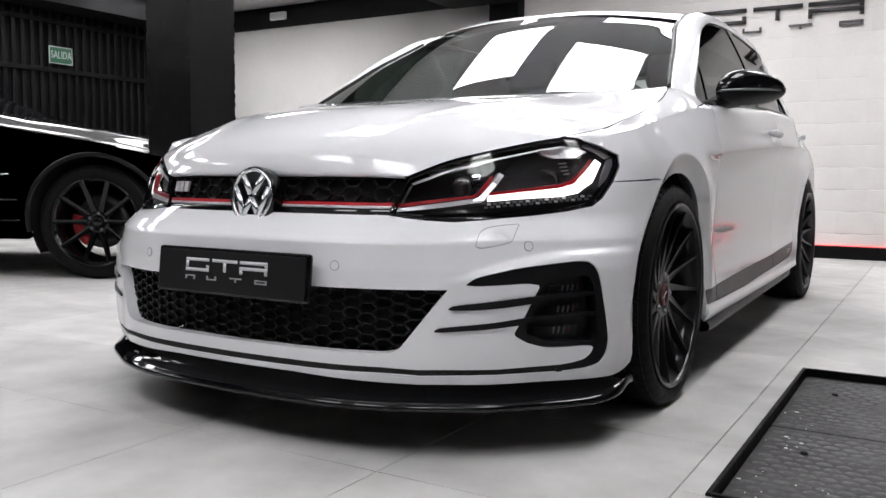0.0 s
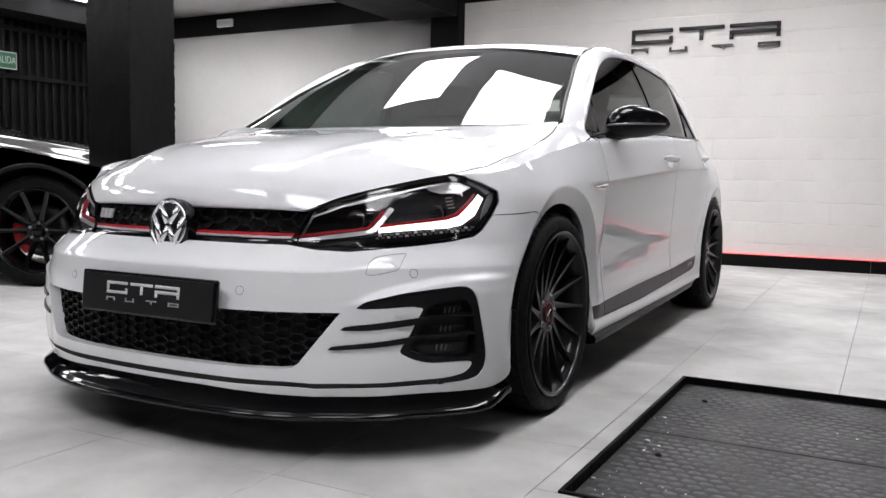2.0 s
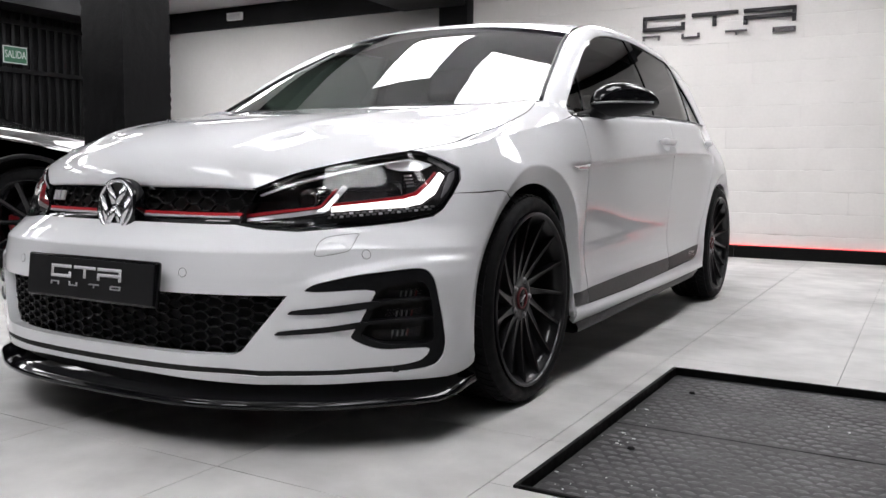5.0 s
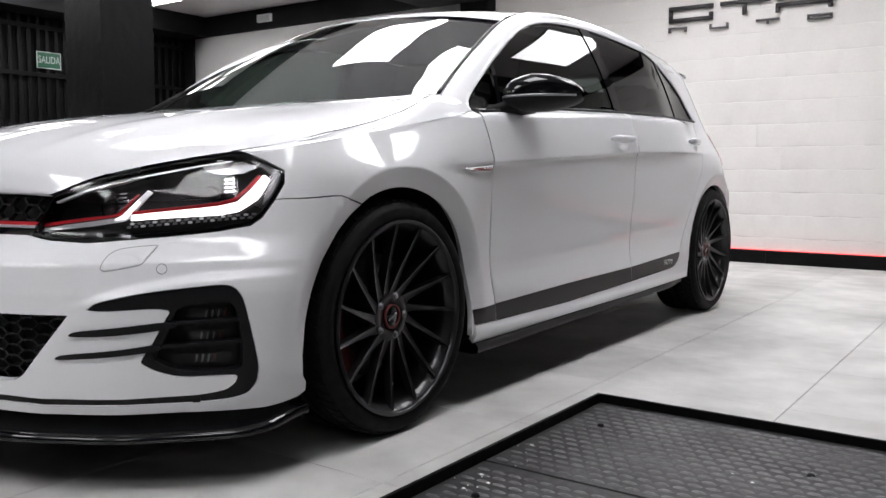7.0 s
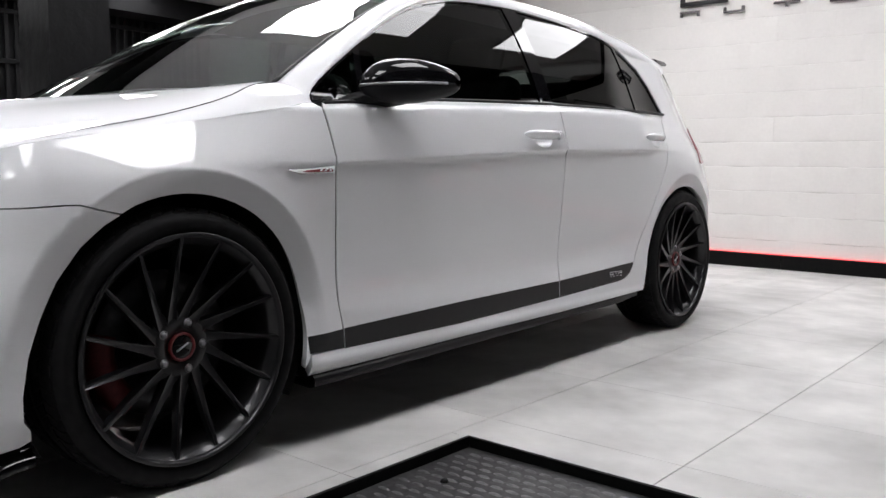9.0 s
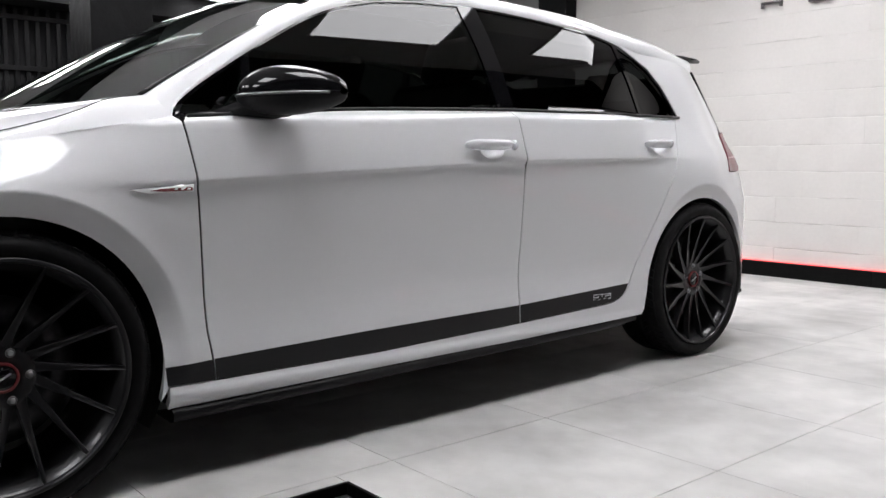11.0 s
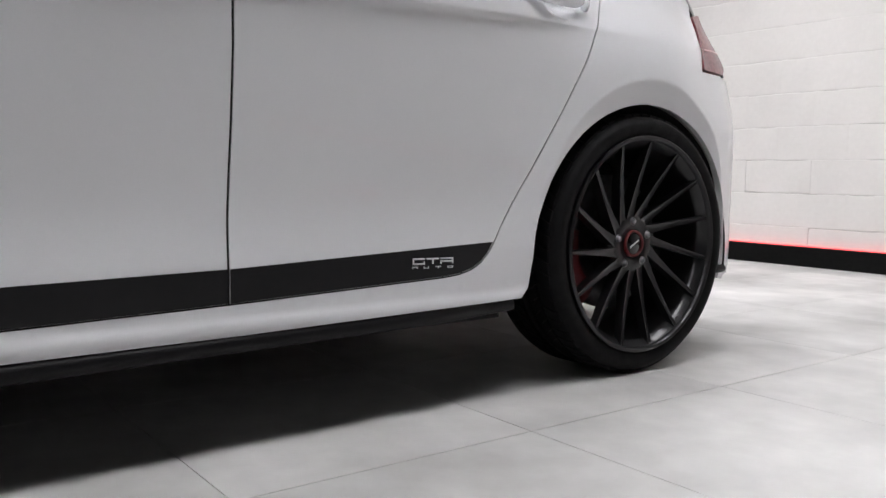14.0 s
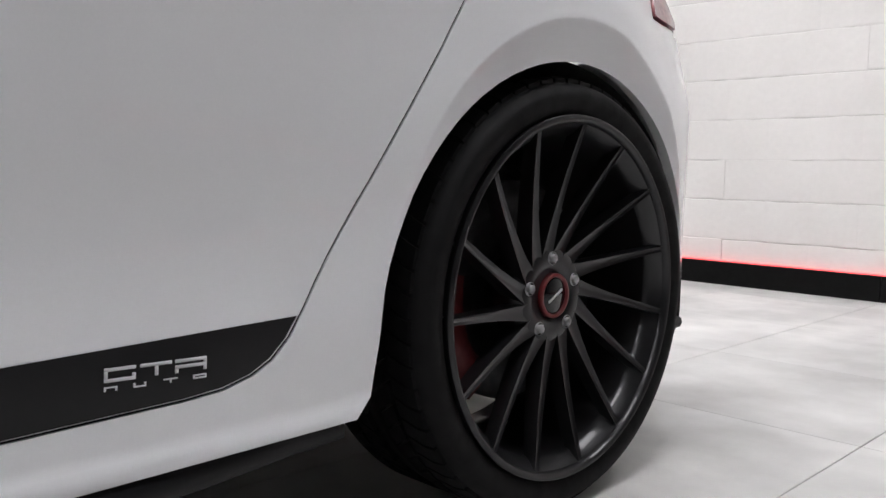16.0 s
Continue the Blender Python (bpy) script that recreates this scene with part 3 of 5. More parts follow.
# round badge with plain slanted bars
face = pose(0, -.808, .605, -7, 0, 0)
def on_nose(bm, m=face):
    bmesh.ops.transform(bm, matrix=m @ Matrix.Rotation(radians(-90), 4, "Z"), verts=bm.verts[:])
    return bm
badge = part("badge", on_nose(lathe([(.0, .004), (.066, .004), (.0700, .0075), (.0735, .0075), (.0755, .002), (.0755, -.03)], 64)), GLOSS_BLACK, car, "round chrome and black nose badge")
part("badge_ring", on_nose(lathe([(.0615, .004), (.0630, .0105), (.0672, .0115), (.0700, .0090), (.0705, .004)], 64)), BADGE, badge)
for x0, z0, x1, z1 in ((-.034, .050, -.004, .004), (.034, .050, .004, .004), (-.056, .022, -.026, -.050), (.056, .022, .026, -.050), (-.026, -.050, .0, -.006), (.026, -.050, .0, -.006)):
    a, b = Vector((x0, z0)), Vector((x1, z1))
    d = (b - a).normalized()
    w = Vector((-d.y, d.x)) * .0082
    bm = bmesh.new()
    lo = [bm.verts.new(face @ Vector((q.x, -.004, q.y))) for q in (a + w, b + w, b - w, a - w)]
    hi = [bm.verts.new(face @ Vector((q.x, -.011, q.y))) for q in (a + w * .75, b + w * .75, b - w * .75, a - w * .75)]
    bm.faces.new(hi)
    for k in range(4):
        bm.faces.new((lo[k], lo[(k + 1) % 4], hi[(k + 1) % 4], hi[k]))
    bmesh.ops.recalc_face_normals(bm, faces=bm.faces[:])
    part("badge_bar", bm, BADGE, badge)

# dealer plate with plain printed bars
pm = pose(.028, -.922, .418, -6, 0, 0)
plate = part("dealer_plate", boxed((-.251, -.006, -.058), (.251, .012, .058), .007, pm), GLOSS_BLACK, car, "black dealer plate with pale grey printed bars")
part("plate_face", boxed((-.243, -.0085, -.052), (.243, -.005, .050), .001, pm), STRIPE, plate)
def printed(parent, m, w, h, mat=LETTER, thick=.002, bar=.14, small=None):
    """The dealer's mark as plain bars: three wide open shapes over four small ones."""
    v = bar * h / w
    q, e = bar * .45, v * .55
    big = [(0, 1 - bar, .29, 1), (0, .38 + bar, v, 1 - bar), (0, .38, .29, .38 + bar), (.29 - v, .38 + bar, .29, .68),
           (.335, 1 - bar, .64, 1), (.475, .42, .475 + v, 1 - bar),
           (.675, 1 - bar, 1, 1), (1 - v, .58 + bar, 1, 1 - bar), (.675, .58, 1, .58 + bar), (.675, .38, .675 + v, .58), (1 - v, .40, 1, .58)]
    low = [(0, .20 - q, .12, .20), (0, 0, e, .20 - q), (.12 - e, 0, .12, .20 - q),
           (.27, 0, .39, q), (.27, q, .27 + e, .20), (.39 - e, q, .39, .20),
           (.56, .20 - q, .70, .20), (.63 - e / 2, 0, .63 + e / 2, .20 - q),
           (.86, .20 - q, 1, .20), (.86, 0, 1, q), (.86, q, .86 + e, .20 - q), (1 - e, q, 1, .20 - q)]
    for shapes, mt in ((big, mat), (low, small or mat)):
        for x0, z0, x1, z1 in shapes:
            part("mark_bar", boxed((x0 * w - w / 2, -thick, z0 * h - h / 2), (x1 * w - w / 2, 0, z1 * h - h / 2), 0, m), mt, parent)


printed(plate, pm @ pose(-.008, -.0088, .004), .272, .054, bar=.15, small=SIGN_MID)

# parking sensors, washer flaps
def ring_on(p, z, r, mat, name, inner=.8):
    loop = [(p + r * math.cos(k * math.tau / 20), z + r * math.sin(k * math.tau / 20)) for k in range(20)]
    hole = [(p + r * inner * math.cos(k * math.tau / 20), z + r * inner * math.sin(k * math.tau / 20)) for k in range(20)]
    part(name, skin(loop, wall, .02, [hole], .002, .0008), mat, bumper)
for p, z in ((.784, .496), (.317, .449), (-.784, .496), (-.317, .449)):
    # the gap round each sensor is a grey ring on the skin, shade as colour
    ring_on(p, z, .0118, GAP_GREY, "sensor_ring", .90)
    part("parking_sensor", skin([(p + .0104 * math.cos(k * math.tau / 20), z + .0104 * math.sin(k * math.tau / 20)) for k in range(20)], wall, .02, (), .002, .001), PAINT, bumper)
FLAP = [(.651, .498), (.660, .520), (.678, .535), (.710, .542), (.771, .546), (.768, .539), (.753, .520), (.742, .507), (.728, .502), (.666, .492)]
for s in (1, -1):
    loop = [(s * p, z) for p, z in FLAP][::s]
    loop = [tuple(v) for v in spline(loop + loop[:1], 60)][:-1]
    part("washer_flap", skin(shrunk(loop, .003), wall, .03, (), .002, .0015), PAINT, bumper)
    part("flap_gap", skin(loop, wall, .03, [shrunk(loop, .0012)], 0, .0006), GAP_GREY, bumper)

# bonnet
lamp_top = [wall(p, z + .002) for p, z in ((.461, .655), (.476, .657), (.587, .692), (.717, .719), (.875, .746), (.968, .757), (1.011, .758))]
EDGE = [tuple(v) for v in lamp_top[:-1]] + [(.716, -.345, .7725), (.742, -.27, .787), (.748, -.15, .815), (.753, 0, .847), (.757, .12, .880), (.760, .20, .908), (.752, .27, .938), (.728, .33, .955)]


def run(points, stations, n=70):
    """Points along a smooth curve through given points at given stations from 0 to 1."""
    fine = np.array(spline([(*p, v) for p, v in zip(points, stations)], 900))
    return [Vector([float(np.interp(t, fine[:, 3], fine[:, k])) for k in range(3)]) for t in np.linspace(0, 1, n)]


EDGE_AT = [0, .02, .12, .22, .33, .40, .46, .52, .62, .74, .84, .91, .96, 1]
MID = [(0, -.769, .6605), (0, -.772, .670), (0, -.768, .691), (0, -.750, .724), (0, -.70, .767), (0, -.61, .810), (0, -.5, .844), (0, -.36, .869), (0, -.2, .890), (0, -.05, .907), (0, .06, .920), (0, .12, .9295), (0, .165, .937)]
MID_AT = [0, .02, .06, .12, .22, .33, .43, .55, .68, .80, .90, .96, 1]
rows = []
for k, (e, m) in enumerate(zip(run(EDGE, EDGE_AT), run(MID, MID_AT))):
    v = k / 69
    row = []
    for u in np.linspace(-1, 1, 61):
        y = m.y + (e.y - m.y) * u * u
        z = m.z + (e.z - m.z) * abs(u) ** (2.5 + 1.2 * smooth(.35, .75, v))
        crest_at = .50 + .10 * v
        z += .0065 * math.exp(-((abs(u) - crest_at) / .06) ** 2) * smooth(.12, .4, v) * (1 - smooth(.75, 1, v))
        row.append(Vector((e.x * u, y, z)))
    rows.append(row)
lips = [[p + Vector((0, .004, -.003)) for p in rows[0]], [p + Vector((0, .03, -.012)) for p in rows[0]]]
bm = grid(lips[::-1] + rows, sharp_rows=(2,))
bmesh.ops.recalc_face_normals(bm, faces=bm.faces[:])
bonnet = part("bonnet", bm, PAINT, car)

# fenders: pressed flank up to the shoulder, then a rolled shoulder in to the bonnet's edge
ARCH_F = arc(0, .325, .348, 198, -18, 40)
crest = [(1.023, .752), (1.082, .762), (1.188, .783), (1.400, .815), (1.600, .848), (1.760, .878), (1.882, .902)]
fender_loop = [(1.077, .650), (1.132, .652), (1.195, .656), (1.226, .656), (1.264, .646), (1.327, .633)] + [(y + P0, z) for y, z in ARCH_F if y > -.155]
fender_loop += [(.355 + P0, .250), (.4685 + P0, .247), (.4655 + P0, .30), (.4555 + P0, .37), (.4465 + P0, .536), (.4355 + P0, .70), (.4225 + P0, .80), (.4095 + P0, .888)]
fender_loop += [(p, z) for p, z in reversed(crest)] + [(1.054, .738), (1.088, .715), (1.083, .685), (1.058, .648)]
both("fender", skin(fender_loop, wall, .02, (), .02, creases=[[(y + P0, z) for y, z in l] for l in RINGS]), PAINT)
shoulder = []
top_curve = spline([tuple(v) for v in lamp_top[-2:-1]] + EDGE[6:-1] + [(.735, .365, .955)], 40)
low_curve = spline([tuple(wall(p, z)) for p, z in crest[:-1]] + [tuple(wall(.398 + P0, .902))], 40)
for a, b in zip(low_curve, top_curve):
    a, b = Vector(a), Vector(b)
    row = []
    for i in range(9):
        t = i / 8
        q = a.lerp(b, t)
        d = (b - a)
        n = Vector((.45, 0, .9)).normalized()
        row.append(q + n * .30 * d.length * t * (1 - t))
    shoulder.append(row)
bm = grid(shoulder)
bmesh.ops.recalc_face_normals(bm, faces=bm.faces[:])
both("fender_shoulder", bm, PAINT)
# dark tube drawn along the bonnet's edge as the shade of its gap
both("bonnet_seal", tube([Vector(v) + Vector((-.001, 0, .0002)) for v in top_curve], .0018, 6), DARK_LINER)

# sills, stripe, skirts
rows = []
for k in range(30):
    y = .36 + 1.87 * k / 29
    z = .191 + .030 * k / 29
    x = flank(y, .2).x - .03 * smooth(25, 29, k)
    rows.append([Vector((x - .01, y, z + .004)), Vector((x + .004, y, z - .003)), Vector((x + .010, y, z - .014)), Vector((x + .008, y, z - .028)), Vector((x - .01, y, z - .034)), Vector((x - .12, y, z - .03))])
both("side_skirt", grid(rows), PLASTIC, label="matt black side skirt blade")

# doors
DLO_LOW = [(.43, .905), (.86, .942), (1.2, .960), (1.592, .974), (2.2, .986), (2.60, .993)]
F_DOOR = [(.474, .2495), (.968, .2495), (1.559, .265), (1.561, .324), (1.567, .45), (1.571, .576), (1.573, .70), (1.570, .808), (1.558, .938), (1.556, .971), (1.2, .957), (.86, .939), (.60, .918), (.43, .902), (.416, .888), (.428, .80), (.441, .70), (.452, .536), (.461, .37), (.471, .30)]
R_DOOR = [(1.564, .265), (2.02, .2813), (2.060, .2850), (2.092, .2935), (2.116, .3060), (2.138, .3260), (2.160, .355), (2.194, .407), (2.248, .487), (2.287, .549), (2.349, .645), (2.402, .733), (2.450, .811), (2.491, .865), (2.538, .925), (2.572, .988), (2.2, .983), (1.9, .980), (1.561, .971), (1.563, .938), (1.5755, .808), (1.578, .70), (1.576, .576), (1.572, .45), (1.566, .324)]
STRIPE_F = [(.4745, .250), (.968, .250), (1.559, .2655), (1.5608, .324), (.968, .315), (.4715, .302)]
STRIPE_R = [(1.5643, .2655), (2.02, .2822), (2.059, .2860), (2.0905, .2944), (2.114, .3068), (2.135, .3263), (2.1505, .3465), (1.5662, .324)]
both("fender_stripe", skin([(.350, .251), (.4695, .2485), (.4682, .301), (.348, .296)], flank, .03, (), .001, .0012), STRIPE)
for s in (1, -1):
    lift = flank if s > 0 else (lambda y, z: Vector((-flank(y, z).x, flank(y, z).y, z)))
    def side(bm):
        return bm if s > 0 else mirrored(bm)
    f_cup, r_cup = ([(y + .054 * math.cos(a), z + .031 * math.sin(a)) for a in np.linspace(0, math.tau, 29)[:-1]] for y, z in ((1.418, .838), (2.345, .860)))
    f_door = part("front_door", side(skin(F_DOOR, flank, .018, [f_cup], .03, creases=CREASES)), PAINT, car)
    r_door = part("rear_door", side(skin(R_DOOR, flank, .018, [r_cup], .03, creases=CREASES)), PAINT, car)
    part("door_stripe", side(skin(STRIPE_F, flank, .03, (), .001, .0012)), STRIPE, f_door, "black film stripe")
    stripe = part("door_stripe", side(skin(STRIPE_R, flank, .03, (), .001, .0012)), STRIPE, r_door, "black film stripe with pale mark")
    x = lift(2.0, .31).x
    printed(stripe, Matrix.Translation((x + s * .0022, 1.992, .311)) @ pose(0, 0, 0, 0, 0, 90 * s) @ pose(0, 0, 0, 0, 1.5, 0), .100, .021, thick=.0008, bar=.15)
    for door, y0, y1, z0 in ((f_door, 1.305, 1.525, .851), (r_door, 2.235, 2.45, .874)):
        # pull handle: a bowed bar over a dished cup, with a lock cap at its tail end
        def bar(ya, yb, name, z_off=0.0):
            rows = []
            for k in range(21):
                t = k / 20
                y = ya + (yb - ya) * t
                e = 1 - abs(2 * t - 1) ** 6
                h, d = .0035 + .0125 * e, .003 + .0105 * e
                p = lift(y, z0 + z_off + .010 * (y - y0)) + Vector((s * (.004 + .019 * min(1, 3.2 * (1 - abs(2 * (y - y0) / (y1 - y0) - 1)))), 0, 0))
                rows.append([p + Vector((s * d * math.cos(a), 0, h * math.sin(a) + .003 * math.cos(a))) for a in np.linspace(0, math.tau, 17)[:-1]])
            bm = grid(rows, closed=True)
            bm.verts.ensure_lookup_table()
            bm.faces.new([bm.verts[i] for i in range(16)][::-1]), bm.faces.new([bm.verts[len(bm.verts) - 16 + i] for i in range(16)])
            bmesh.ops.recalc_face_normals(bm, faces=bm.faces[:])
            return part(name, bm, PAINT, door)
        handle = bar(y0, y1 - .034, "door_handle")
        bar(y1 - .032, y1, "lock_cap")
        yc, zc = (1.418, .838) if y0 < 2 else (2.345, .860)
        rows = [[lift(yc + .054 * q * math.cos(a), zc + .031 * q * math.sin(a)) - Vector((s * .022 * (1 - q ** 2.5), 0, 0)) for a in np.linspace(0, math.tau, 29)[:-1]] for q in (1, .93, .8, .6, .35, .002)]
        cup = grid(rows, closed=True)
        bmesh.ops.recalc_face_normals(cup, faces=cup.faces[:])
        part("handle_cup", cup, PAINT, door)

# dark strips behind the door gaps that stand in for the shade in them
def seam(points, lift, name="gap_seal", half_w=.007):
    a = np.array(points)
    d = np.gradient(a, axis=0)
    n = np.stack([-d[:, 1], d[:, 0]], 1) / np.linalg.norm(d, axis=1)[:, None] * half_w
    loop = [tuple(v) for v in a + n] + [tuple(v) for v in (a - n)[::-1]]
    return skin(loop, lift, .03, (), 0, -.0035)


for line in ([(.472, .25), (.4695, .30), (.4595, .37), (.4505, .536), (.4395, .70), (.4265, .80), (.414, .886)],
             [(1.5615, .265), (1.5635, .324), (1.5695, .45), (1.5735, .576), (1.5755, .70), (1.5728, .808), (1.5605, .938), (1.5585, .970)],
             [(2.162, .355), (2.196, .407), (2.250, .487), (2.289, .549), (2.351, .645), (2.404, .733), (2.452, .811), (2.493, .865), (2.540, .925), (2.573, .985)],
             [(.474, .248), (.968, .248), (1.561, .2635), (2.02, .2798), (2.061, .2836), (2.0935, .2923), (2.118, .3050), (2.140, .3255), (2.162, .355)]):
    both("gap_seal", seam(line, flank), DARK_LINER)

# rear quarters, tail
ARCH_R = arc(2.641, .280, .380, 190, -8, 44)
TOP_R = [(2.32, 1.270), (2.45, 1.258), (2.6, 1.247), (2.75, 1.235), (2.90, 1.222), (2.97, 1.205)]
QUARTER = [(.352, .192), (.966, .204), (1.562, .209), (2.225, .222), (2.250, .243)] + [(y, z) for y, z in ARCH_R if z > .275 or y > 2.7] + [(3.022, .206), (3.07, .20), (3.095, .30), (3.11, .5), (3.10, .70), (3.08, .766), (2.912, .764), (2.928, .79), (2.956, .818), (3.008, .885), (3.034, .932), (3.085, .97), (3.05, 1.03), (3.0, 1.13)]
QUARTER += list(reversed(TOP_R)) + [(2.42, 1.228), (2.50, 1.19), (2.555, 1.12), (2.585, 1.05), (2.603, .996), (2.576, .99), (2.542, .925), (2.495, .865), (2.454, .811), (2.406, .733), (2.353, .645), (2.291, .549), (2.252, .487), (2.198, .407), (2.164, .355), (2.142, .3250), (2.120, .3040), (2.095, .2910), (2.062, .2822), (2.02, .2783), (1.561, .262), (.968, .2465), (.355, .2465)]
both("side_panel", skin(QUARTER, flank, .02, (), .02, creases=REAR_RINGS + CREASES[:7] + [[(y, z + .004 * (y - .36)) for y in np.linspace(.36, 2.2, 60)] for z in (.200, .206, .212, .218, .224, .230, .236, .241)]), PAINT)
E_TAIL = END - at_y(3.05)
tail = [(E_TAIL, .21), (E_TAIL + .03, .5), (E_TAIL + .02, .755), (E_TAIL - .09, .762), (-E_TAIL + .09, .762), (-E_TAIL - .02, .755), (-E_TAIL - .03, .5), (-E_TAIL, .21)]
part("rear_bumper", skin([(-a, b) for a, b in tail], rear_wall, .05, (), .02, -.002), PAINT, car)
gate = [(E_TAIL - .10, .775), (E_TAIL - .05, .95), (E_TAIL - .02, 1.22), (-E_TAIL + .02, 1.22), (-E_TAIL + .05, .95), (-E_TAIL + .10, .775)]
tailgate = part("tailgate", skin([(-a, b) for a, b in gate], rear_wall, .05, (), .02, -.003), GLOSS_BLACK, car, "tailgate with dark rear window")
lamp_y = [(2.917, .769), (3.085, .769), (3.13, .79), (3.165, .90), (3.15, .945), (3.040, .930), (3.012, .884), (2.960, .818), (2.932, .79)]
for lamp in both("tail_lamp", skin(lamp_y, flank, .02, (), .03, .005), TAIL, label="dull red tail lamp"):
    bm = skin([(2.969, .824), (3.15, .832), (3.15, .837), (2.973, .829)], flank, .03, (), .002, .0065)
    part("lamp_strip", bm if not lamp.name.endswith("001") else mirrored(bm), TAIL_STRIP, lamp, "pale strip across the lamp")
both("rear_flap", boxed((.785, 2.985, .222), (.832, 3.04, .246), .011), PLASTIC)

# side frame: one pressing from the pillar's foot over the doors to the tail
A_CURVE = [(.735, .365, .955), (.702, .495, 1.036), (.660, .670, 1.136), (.614, .842, 1.222), (.584, .992, 1.288), (.573, 1.15, 1.335), (.566, 1.4, 1.362), (.560, 1.7, 1.368), (.55, 2.0, 1.362), (.538, 2.4, 1.340), (.525, 2.7, 1.312), (.512, 2.97, 1.275)]
B_LINE = [(.398, .902), (.425, .937), (.52, 1.01), (.668, 1.105), (.84, 1.203), (.98, 1.258), (1.12, 1.292), (1.28, 1.312), (1.52, 1.325), (1.8, 1.319), (2.1, 1.298), (2.32, 1.270), (2.6, 1.247), (2.97, 1.205)]
a_pts = spline(A_CURVE, 90)
b_pts = spline([tuple(flank(y, z)) for y, z in B_LINE], 90)
frame_rows = []
for k in range(90):
    a, b = Vector(a_pts[k]), Vector(b_pts[k])
    t_dir = Vector(b_pts[min(k + 1, 89)]) - Vector(b_pts[max(k - 1, 0)])
    n = t_dir.cross(a - b).normalized()
    if n.x < 0:
        n = -n
    f = smooth(0, 16, k)
    n = Vector((.45, 0, .9)).normalized().lerp(n, f).normalized()
    L = (a - b).length
    frame_rows.append([b - n * .012 * f] + [b.lerp(a, i / 9) + n * L * (.30 + .50 * f) * (i / 9) * (1 - i / 9) for i in range(10)] + [a - n * .01 * f])
bm = grid(frame_rows, )
bmesh.ops.recalc_face_normals(bm, faces=bm.faces[:])
both("side_frame", bm, PAINT)

# roof, spoiler and windscreen
ROOF_MID = [(0, .852, 1.320), (0, .895, 1.339), (0, .94, 1.350), (0, 1.1, 1.376), (0, 1.35, 1.397), (0, 1.65, 1.404), (0, 2.0, 1.399), (0, 2.4, 1.378), (0, 2.75, 1.345), (0, 3.06, 1.305)]
ROOF_EDGE = [(.597, .945, 1.277), (.588, .985, 1.296), (.580, 1.06, 1.318), (.572, 1.2, 1.346), (.567, 1.4, 1.364), (.561, 1.7, 1.370), (.551, 2.0, 1.364), (.539, 2.4, 1.342), (.526, 2.7, 1.314), (.513, 2.98, 1.275)]
re, rm = spline(ROOF_EDGE, 40), spline(ROOF_MID, 40)
rows = [[Vector((e[0] * u, m[1] + (e[1] - m[1]) * u * u, m[2] + (e[2] - m[2]) * abs(u) ** 2.6)) for u in np.linspace(-1, 1, 25)] for e, m in zip(re, rm)]
bm = grid(rows)
bmesh.ops.recalc_face_normals(bm, faces=bm.faces[:])
roof = part("roof", bm, PAINT, car)
rows = [[Vector((x, 2.93 + y, 1.283 + z - .03 * abs(x / .54) ** 2.5)) for y, z in ((-.12, .028), (0, .040), (.12, .035), (.15, .026), (.14, .015), (0, .005), (-.10, .0))] for x in np.linspace(-.545, .545, 21)]
bm = grid(rows, closed=True)
bm.verts.ensure_lookup_table()
bm.faces.new([bm.verts[i] for i in range(7)]), bm.faces.new([bm.verts[len(bm.verts) - 7 + i] for i in range(7)])
bmesh.ops.recalc_face_normals(bm, faces=bm.faces[:])
part("roof_spoiler", bm, GLOSS_BLACK, car, "gloss black roof spoiler")
W_EDGE = [(.733, .359, .953), (.698, .490, 1.031), (.656, .665, 1.131), (.610, .837, 1.217), (.592, .942, 1.268)]
W_MID = [(0, .10, .918), (0, .28, 1.024), (0, .5, 1.148), (0, .70, 1.253), (0, .846, 1.316)]
we, wm = spline(W_EDGE, 24), spline(W_MID, 24)
def ws_row(e, m, f=1.0, off=0.0):
    return [Vector((e[0] * u * f, m[1] + (e[1] - m[1]) * (u * f) ** 2 + off, m[2] + (e[2] - m[2]) * abs(u * f) ** 2.2)) for u in np.linspace(-1, 1, 31)]
bm = grid([ws_row(e, m) for e, m in zip(we, wm)])
bmesh.ops.recalc_face_normals(bm, faces=bm.faces[:])
windscreen = part("windscreen", bm, GLASS_W, car, "raked windscreen, faintly green glass")
for s in (1, -1):
    part("windscreen_seal", tube([Vector((s * (e[0] - .001), e[1] - .002, e[2] + .001)) for e in we], .0065, 8), PLASTIC, windscreen)
bm = grid([[Vector((e * u, .13 + .165 * u * u + dy, .912 + .03 * abs(u) ** 2.2 + dz)) for u in np.linspace(-1, 1, 21)] for e, dy, dz in ((.75, -.03, -.03), (.755, .02, .0), (.76, .10, .01))])
bmesh.ops.recalc_face_normals(bm, faces=bm.faces[:])
part("cowl", bm, PLASTIC, car)
for x0 in (-.55, .05):
    part("wiper", tube([Vector((x0 + .5 * t, .105 + .165 * ((x0 + .5 * t) / .75) ** 2 + .03 + .02 * t, .915 + .012 * math.sin(t * 3) + .03 * abs((x0 + .5 * t) / .75) ** 2.2)) for t in np.linspace(0, 1, 10)], .008, 6), PLASTIC, car)

